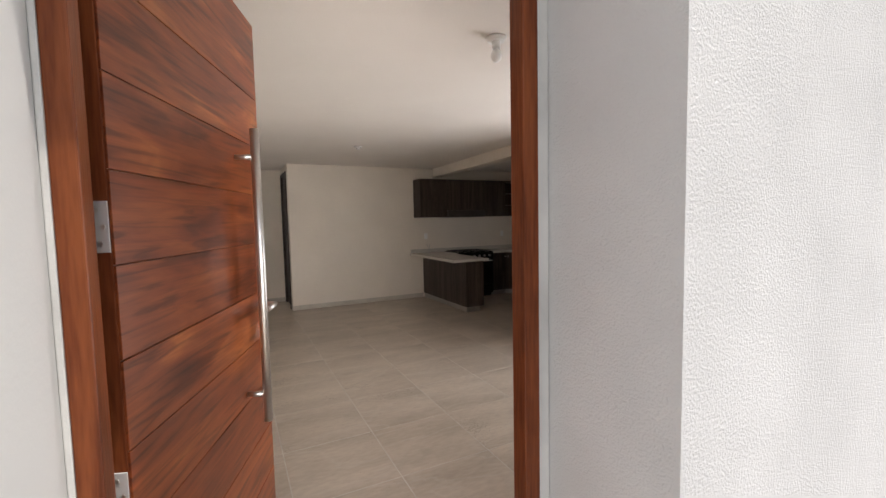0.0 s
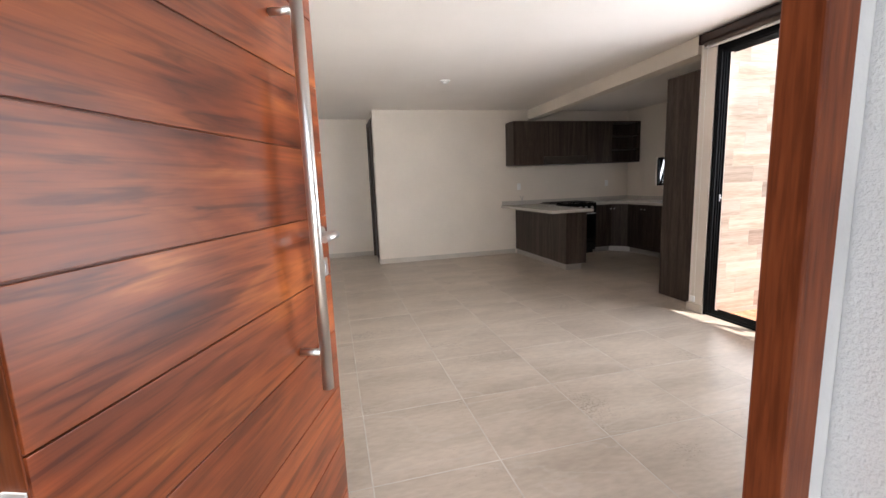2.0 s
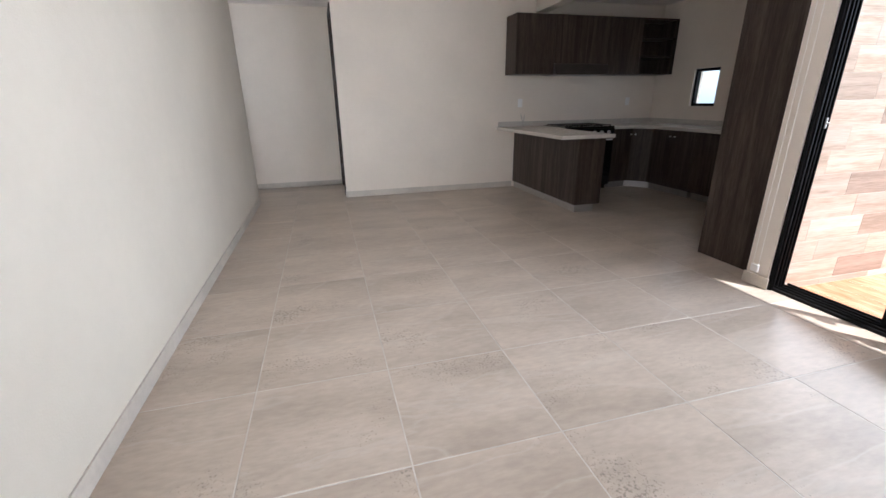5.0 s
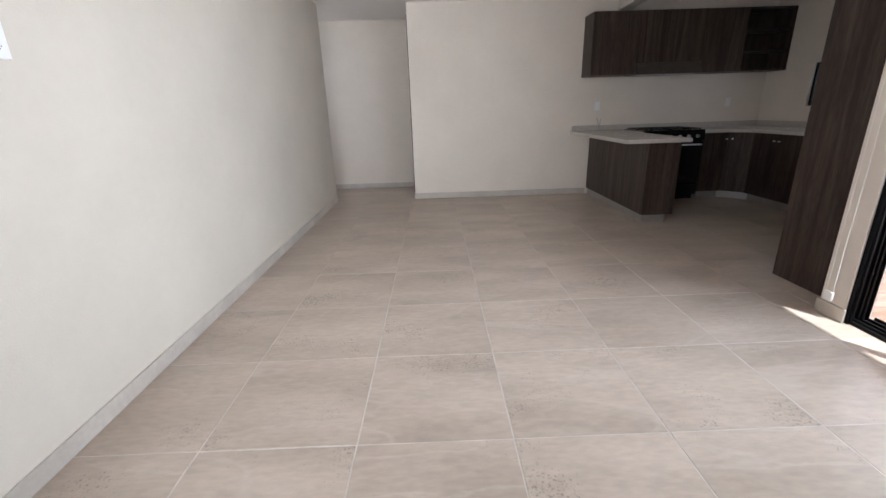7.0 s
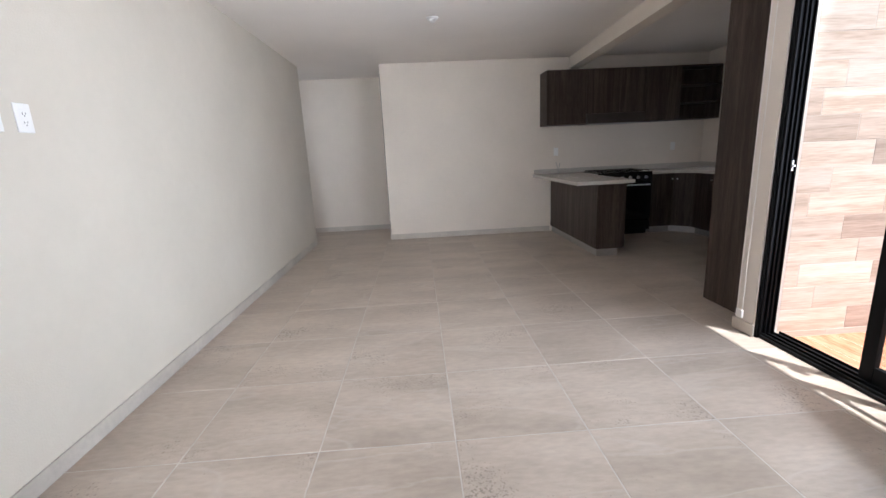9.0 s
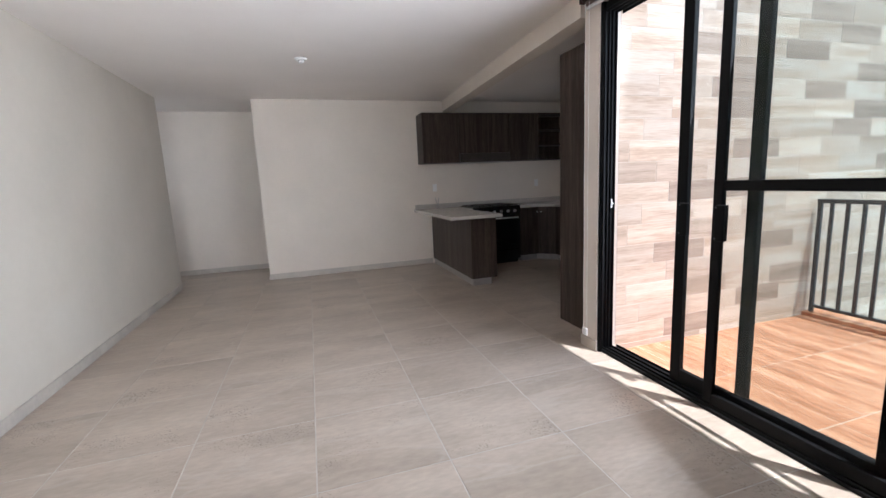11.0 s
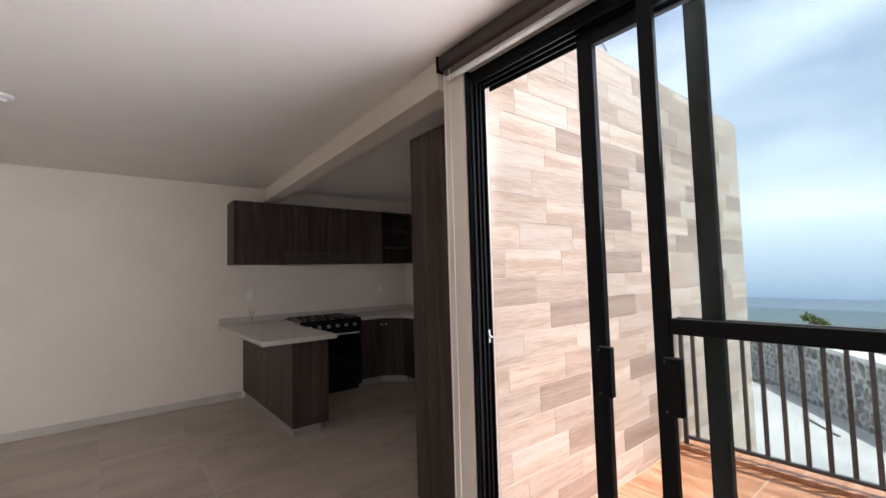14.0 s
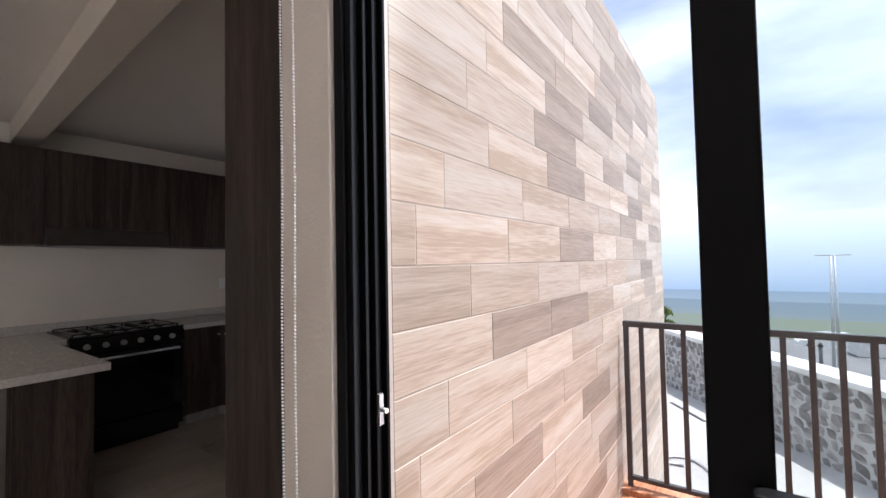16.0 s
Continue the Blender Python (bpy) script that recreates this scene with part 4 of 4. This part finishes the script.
stone_wall = thing("stone_wall", (A.x, A.y, GZ), yaw, "grey volcanic rubble wall with pale coping", "wall", "", "structure")
part("core", box(0, LEN, 0.022, 0.40, -0.2, WH), M_CONC, stone_wall)
for k in range(12):
    part("coping_stone", box(k * LEN / 12 + 0.004, (k + 1) * LEN / 12 - 0.004, -0.02, 0.46, WH + 0.001, WH + 0.085, 0.012), M_COPE, stone_wall)
rs = random.Random(11)
stones = []
for v in range(6):
    b = bmesh.new()
    bmesh.ops.create_icosphere(b, subdivisions=1, radius=1.0)
    for q in b.verts:
        q.co *= 0.80 + 0.4 * rs.random()
    me = bpy.data.meshes.new("stone")
    b.to_mesh(me)
    b.free()
    me.materials.append(M_ROCK)
    stones.append(me)
vs, fs = [], []
z, made = 0.0, 0
while z < WH - 0.06:
    u = rs.uniform(0, 0.1)
    while u < LEN - 0.1:
        w, h = rs.uniform(0.11, 0.27), rs.uniform(0.11, 0.18)
        centre = Vector((u + w / 2, 0.045, min(z + 0.075 + rs.uniform(-0.02, 0.02), WH - 0.08)))
        turn = Euler((0, rs.uniform(-0.5, 0.5), 0)).to_matrix()
        src = stones[rs.randrange(6)]
        if 2.0 < u < 8.6 and made < 290:
            ob = new("stone", src)
            ob.parent = stone_wall
            ob.matrix_parent_inverse = Matrix.Identity(4)
            ob.matrix_basis = Matrix.LocRotScale(centre, Euler((0, rs.uniform(-0.5, 0.5), 0)), (w * 0.56, 0.050, h * 0.62))
            made += 1
        else:
            base = len(vs)
            for q in src.vertices:
                p = turn @ Vector((q.co.x * w * 0.56, q.co.y * 0.050, q.co.z * h * 0.62)) + centre
                vs.append(tuple(p))
            fs += [tuple(base + i for i in f.vertices) for f in src.polygons]
        u += w * 0.97
    z += 0.130
me = bpy.data.meshes.new("stone_rest")
me.from_pydata(vs, [], fs)
me.materials.append(M_ROCK)
rest = new("stone_rest", me)
rest.parent = stone_wall
rest["kind"] = "stuff"

# street beyond the wall
M_ROAD = mat("grey asphalt", (0.16, 0.16, 0.16), 0.9, 0.12, 0.8, 0.3, 40)
M_WHITE = mat("white car paint", (0.75, 0.76, 0.77), 0.25, 0.02, 4)
M_CARGLASS = mat("dark car glass", (0.02, 0.022, 0.025), 0.08, 0.1, 4)
M_TYRE = mat("black rubber", (0.02, 0.02, 0.02), 0.8, 0.1, 9)
M_LEAF = mat("yellow-green leaves", (0.085, 0.13, 0.03), 0.6, 0.3, 3.0, tint=(0.14, 0.18, 0.04))
M_BARK = mat("grey bark", (0.14, 0.11, 0.08), 0.9, 0.2, 9, 0.5, 30)
M_RED = mat("terracotta", (0.33, 0.10, 0.06), 0.8, 0.1, 3)
M_GALV = mat("galvanised steel", (0.50, 0.52, 0.53), 0.45, 0.08, 9, metal=0.6)


def car(at, turn):
    c = thing("car", at, turn, "white hatchback parked on the street", "car")
    side = [(-2.05, 0.35), (2.05, 0.35), (2.1, 0.7), (1.95, 0.88), (1.15, 0.98), (0.55, 1.42), (-1.2, 1.46), (-1.95, 1.0), (-2.1, 0.8)]
    b = bmesh.new()
    lo = [b.verts.new((x, -0.84 + 0.12 * max(0, z - 0.95), z)) for x, z in side]
    hi = [b.verts.new((x, 0.84 - 0.12 * max(0, z - 0.95), z)) for x, z in side]
    b.faces.new(lo)
    b.faces.new(hi[::-1])
    for i in range(len(side)):
        b.faces.new((lo[i], hi[i], hi[(i + 1) % len(side)], lo[(i + 1) % len(side)]))
    bmesh.ops.recalc_face_normals(b, faces=b.faces)
    bmesh.ops.bevel(b, geom=b.edges[:], offset=0.05, segments=2, profile=0.5, affect="EDGES")
    part("body", b, M_WHITE, c)
    for s in (-1, 1):
        y = 0.79 * s
        b = prism([(-1.55, 1.02), (0.98, 1.02), (0.50, 1.36), (-1.12, 1.39)], -0.015, 0.015)
        bmesh.ops.transform(b, matrix=Matrix.Translation((0, y + 0.03 * s, 0)) @ pose(0, 0, 0, 90, 0, 0), verts=b.verts)
        part("side_window", b, M_CARGLASS, c)
        for x in (-1.3, 1.3):
            w = part("wheel", rod((x, y - 0.1 * s, 0.32), (x, y + 0.07 * s, 0.32), 0.32, 24), M_TYRE, c)
            part("rim", rod((x, y + 0.071 * s, 0.32), (x, y + 0.08 * s, 0.32), 0.20, 20), M_ALU, w)
        part("headlight", box(1.90, 2.03, y - 0.20, y - 0.02 if s > 0 else y + 0.2, 0.70, 0.82, 0.02), M_PLASTIC, c)
    return c


street_z = -2.95
structure("road", box(16.8, 29.5, -14.0, 5.0, -6.0, street_z), M_ROAD, "grey asphalt street beyond the stone wall")
structure("road_lower", box(46.4, 53.0, -14.0, 6.0, -9.0, -6.3), M_ROAD, "grey lower street on the slope")
car((48.5, -2.2, -6.3), 95)
lamp = thing("street_lamp", (22.6, 0.55, street_z), 0, "tall pale galvanised street lamp with two arms", "street lamp")
part("pole", rod((0, 0, 0), (0, 0, 4.3), 0.06, 14, None, 0.035), M_GALV, lamp)
part("pole", rod((0.0, 0.16, 0), (0, 0.10, 4.3), 0.05, 12, None, 0.035), M_GALV, lamp)
part("arm", rod((0, -0.20, 4.32), (0, 0.30, 4.32), 0.018, 10), M_GALV, lamp)
part("head", box(-0.05, 0.05, -0.42, -0.20, 4.30, 4.335, 0.01), M_GALV, lamp)
part("head", box(-0.05, 0.05, 0.30, 0.52, 4.30, 4.335, 0.01), M_GALV, lamp)
crate = thing("utility_box", (28.2, -1.15, street_z), 12, "beige concrete utility box beside the street", "utility box")
part("body", box(-0.5, 0.5, -0.55, 0.55, 0, 0.62, 0.02), M_COPE, crate)
part("lid", box(-0.54, 0.54, -0.59, 0.59, 0.6205, 0.68, 0.02), M_COPE, crate)
bollard = thing("bollard", (20.0, 1.3, street_z), 0, "dark iron post behind the stone wall", "bollard")
part("shaft", rod((0, 0, 0), (0, 0, 1.55), 0.05, 12), M_RAIL, bollard)
part("cap", rod((0, 0, 1.551), (0, 0, 1.68), 0.075, 12, None, 0.03), M_RAIL, bollard)
shed = thing("roof_house", (27.0, 5.6, -4.2), 20, "low white house with terracotta roof edge", "house")
part("wall", box(-1.5, 1.5, -2.2, 2.2, 0, 1.75, 0.02), M_COPE, shed)
part("roof", box(-1.7, 1.7, -2.4, 2.4, 1.7505, 1.90, 0.03), M_RED, shed)
part("parapet", box(-1.2, 1.2, -1.4, -0.6, 1.9005, 2.05, 0.02), M_COPE, shed)


def tree(name, at, height, spread, seed, leaves, label):
    r = random.Random(seed)
    t = thing(name, at, r.uniform(0, 360), label, name)
    bm = tube([(0, 0, 0), (0.05, 0.02, height * 0.3), (0.0, 0.06, height * 0.6)], height * 0.03, 8)
    tips = []
    for k in range(7):
        a = 2 * math.pi * k / 7 + r.uniform(-0.3, 0.3)
        h0 = height * r.uniform(0.3, 0.58)
        e = Vector((math.cos(a) * spread * r.uniform(0.5, 0.8), math.sin(a) * spread * r.uniform(0.5, 0.8), height * r.uniform(0.62, 0.95)))
        tube([(0.03, 0.03, h0), tuple(e * 0.5 + Vector((0, 0, h0 * 0.4))), tuple(e)], height * 0.011, 6, bm)
        tips.append(e)
    part("trunk", bm, M_BARK, t)
    vs, fs = [], []
    for k in range(leaves):
        c = tips[k % 7] + Vector((r.gauss(0, 1), r.gauss(0, 1), r.gauss(0, 0.75))) * spread * 0.24
        q = Euler((r.uniform(0, 6), r.uniform(0, 6), r.uniform(0, 6))).to_matrix()
        s = height * r.uniform(0.022, 0.045)
        base = len(vs)
        for p in ((-1, 0, 0), (0, -0.45, 0.12), (1, 0, 0), (0, 0.45, 0.12)):
            vs.append(tuple(c + q @ Vector(p) * s))
        fs.append((base, base + 1, base + 2, base + 3))
    me = bpy.data.meshes.new("crown")
    me.from_pydata(vs, [], fs)
    me.materials.append(M_LEAF)
    ob = new("crown", me)
    ob.parent = t
    return t


tree("tree", (24.5, 6.25, -3.05), 2.35, 0.42, 3, 700, "small yellow-green tree beyond the stone wall")
tree("tree", (25.0, 2.88, -3.05), 2.45, 0.42, 17, 700, "small green tree behind the street")
tree("bush", (13.3, 0.2, -1.5), 1.2, 0.7, 8, 700, "low bright green bush behind the stone wall")
drain = thing("drain_cover", (11.9, 4.05, GZ + 0.03), 38, "flat dark strip drain in the concrete yard", "drain")
part("grating", box(-0.5, 0.5, -0.03, 0.03, 0.0003, 0.012, 0.003), M_RAIL, drain)
hose = thing("hose", (9.0, 3.85, GZ + 0.03), 0, "grey garden hose lying on the concrete yard", "hose")
part("hose_loop", tube([(0.5 * math.cos(a * 0.35) * (1 + 0.03 * a), 0.4 * math.sin(a * 0.35), 0.02) for a in range(24)], 0.018, 8), M_ALU, hose)


# ---- floor tiles ----


def piece_mesh(name, sx, sy, sz, material, bevel):
    b = box(-sx / 2, sx / 2, -sy / 2, sy / 2, -sz, 0)
    top_edges = [e for e in b.edges if all(v.co.z > -1e-6 for v in e.verts)]
    bmesh.ops.bevel(b, geom=top_edges, offset=bevel, segments=1, affect="EDGES")
    me = bpy.data.meshes.new(name)
    b.to_mesh(me)
    b.free()
    me.materials.append(material)
    return me


shared = {}


def lay(name, parent, m, sx, sy, sz, material, bevel=0.002):
    key = (name, round(sx, 3), round(sy, 3), sz, material.name)
    if key not in shared:
        shared[key] = piece_mesh(name, sx, sy, sz, material, bevel)
    ob = new(name, shared[key])
    ob.parent = parent
    ob.matrix_world = m
    return ob


def cells(start, step, lo, hi, gap):
    """Spans of a grid between two ends, less the joint."""
    k = math.floor((lo - start) / step)
    out = []
    while start + k * step < hi - 0.01:
        a, b = max(lo, start + k * step + gap / 2), min(hi, start + (k + 1) * step - gap / 2)
        if b - a > 0.02:
            out.append((a, b))
        k += 1
    return out


rng = random.Random(5)
for c, d in cells(4.74, 0.6, 1.112, 8.655, 0.004):
    for a, b in cells(0.84, 0.6, -1.24, 5.655, 0.004):
        if a < WEST - 0.15 and d < 7.4:
            continue
        spans = [(a, b, c, d)]
        if c < 3.888:
            spans = [(a, min(b, 3.455), c, d), (max(a, 3.457), b, 3.888, d)]
        for x0, x1, y0, y1 in spans:
            if x1 - x0 > 0.02 and y1 - y0 > 0.02:
                lay("tile", floor, pose((x0 + x1) / 2, (y0 + y1) / 2, rng.uniform(-0.0006, 0.0002), rng.uniform(-0.04, 0.04), rng.uniform(-0.04, 0.04), 0), x1 - x0, y1 - y0, 0.0055, M_TILE)

# terrace planks
for a, b in cells(4.0, 0.2, 3.61, 5.588, 0.004):
    for c, d in cells(3.125, 0.6, 1.06, TILE_Y + 0.008, 0.005):
        lay("tile", terrace, pose((a + b) / 2, (c + d) / 2, -0.030, 0, 0, 90), d - c, b - a, 0.006, M_DECK)

# wall tiles of the wing, laid in broken bond
wing = bpy.data.objects["wall_kitchen_south"]
ROW, STEP, BASE = 0.1497, 0.4895, 1.359
QUARTERS = {9: 0, 8: 1, 7: 2, 6: 1, 5: 0, 4: 3, 3: 2, 2: 3, 1: 1, 0: 0, -1: 2, -2: 3, -3: 1, -4: 0, -5: 2, -6: 3, -7: 0, -8: 1, -9: 3}
# tiles of the darker print, by course and place along the wall
DARK = [(3, 5.70), (4, 6.28), (2, 6.29), (1, 5.96), (1, 7.06), (-1, 6.67), (7, 5.70), (7, 6.66), (6, 6.01), (5, 5.52), (9, 6.59), (4, 7.09), (-2, 4.28), (-2, 4.80), (4, 4.74), (2, 4.89), (3, 4.65), (0, 5.03), (-5, 4.05), (-9, 4.17), (-8, 4.82), (-5, 5.34), (-7, 5.60)]
for k in range(-13, 11):
    z = BASE + k * ROW
    start = 3.695 + 0.1224 * QUARTERS.get(k, (k * 3) % 4) - STEP
    for a, b in cells(start, STEP, 3.608, 7.418, 0.003):
        h = min(ROW - 0.003, 2.908 - z)
        m = pose((a + b) / 2, TILE_Y + rng.uniform(-0.0005, 0.0005), z + h / 2, 90, 0, 0)
        dark = any(k == c and a < x < b for c, x in DARK)
        pick = rng.random()
        skin = M_PLANK_3 if dark else (M_PLANK_2 if pick < 0.22 else M_PLANK)
        lay("tile", wing, m, b - a, h, 0.010, skin, 0.0015)
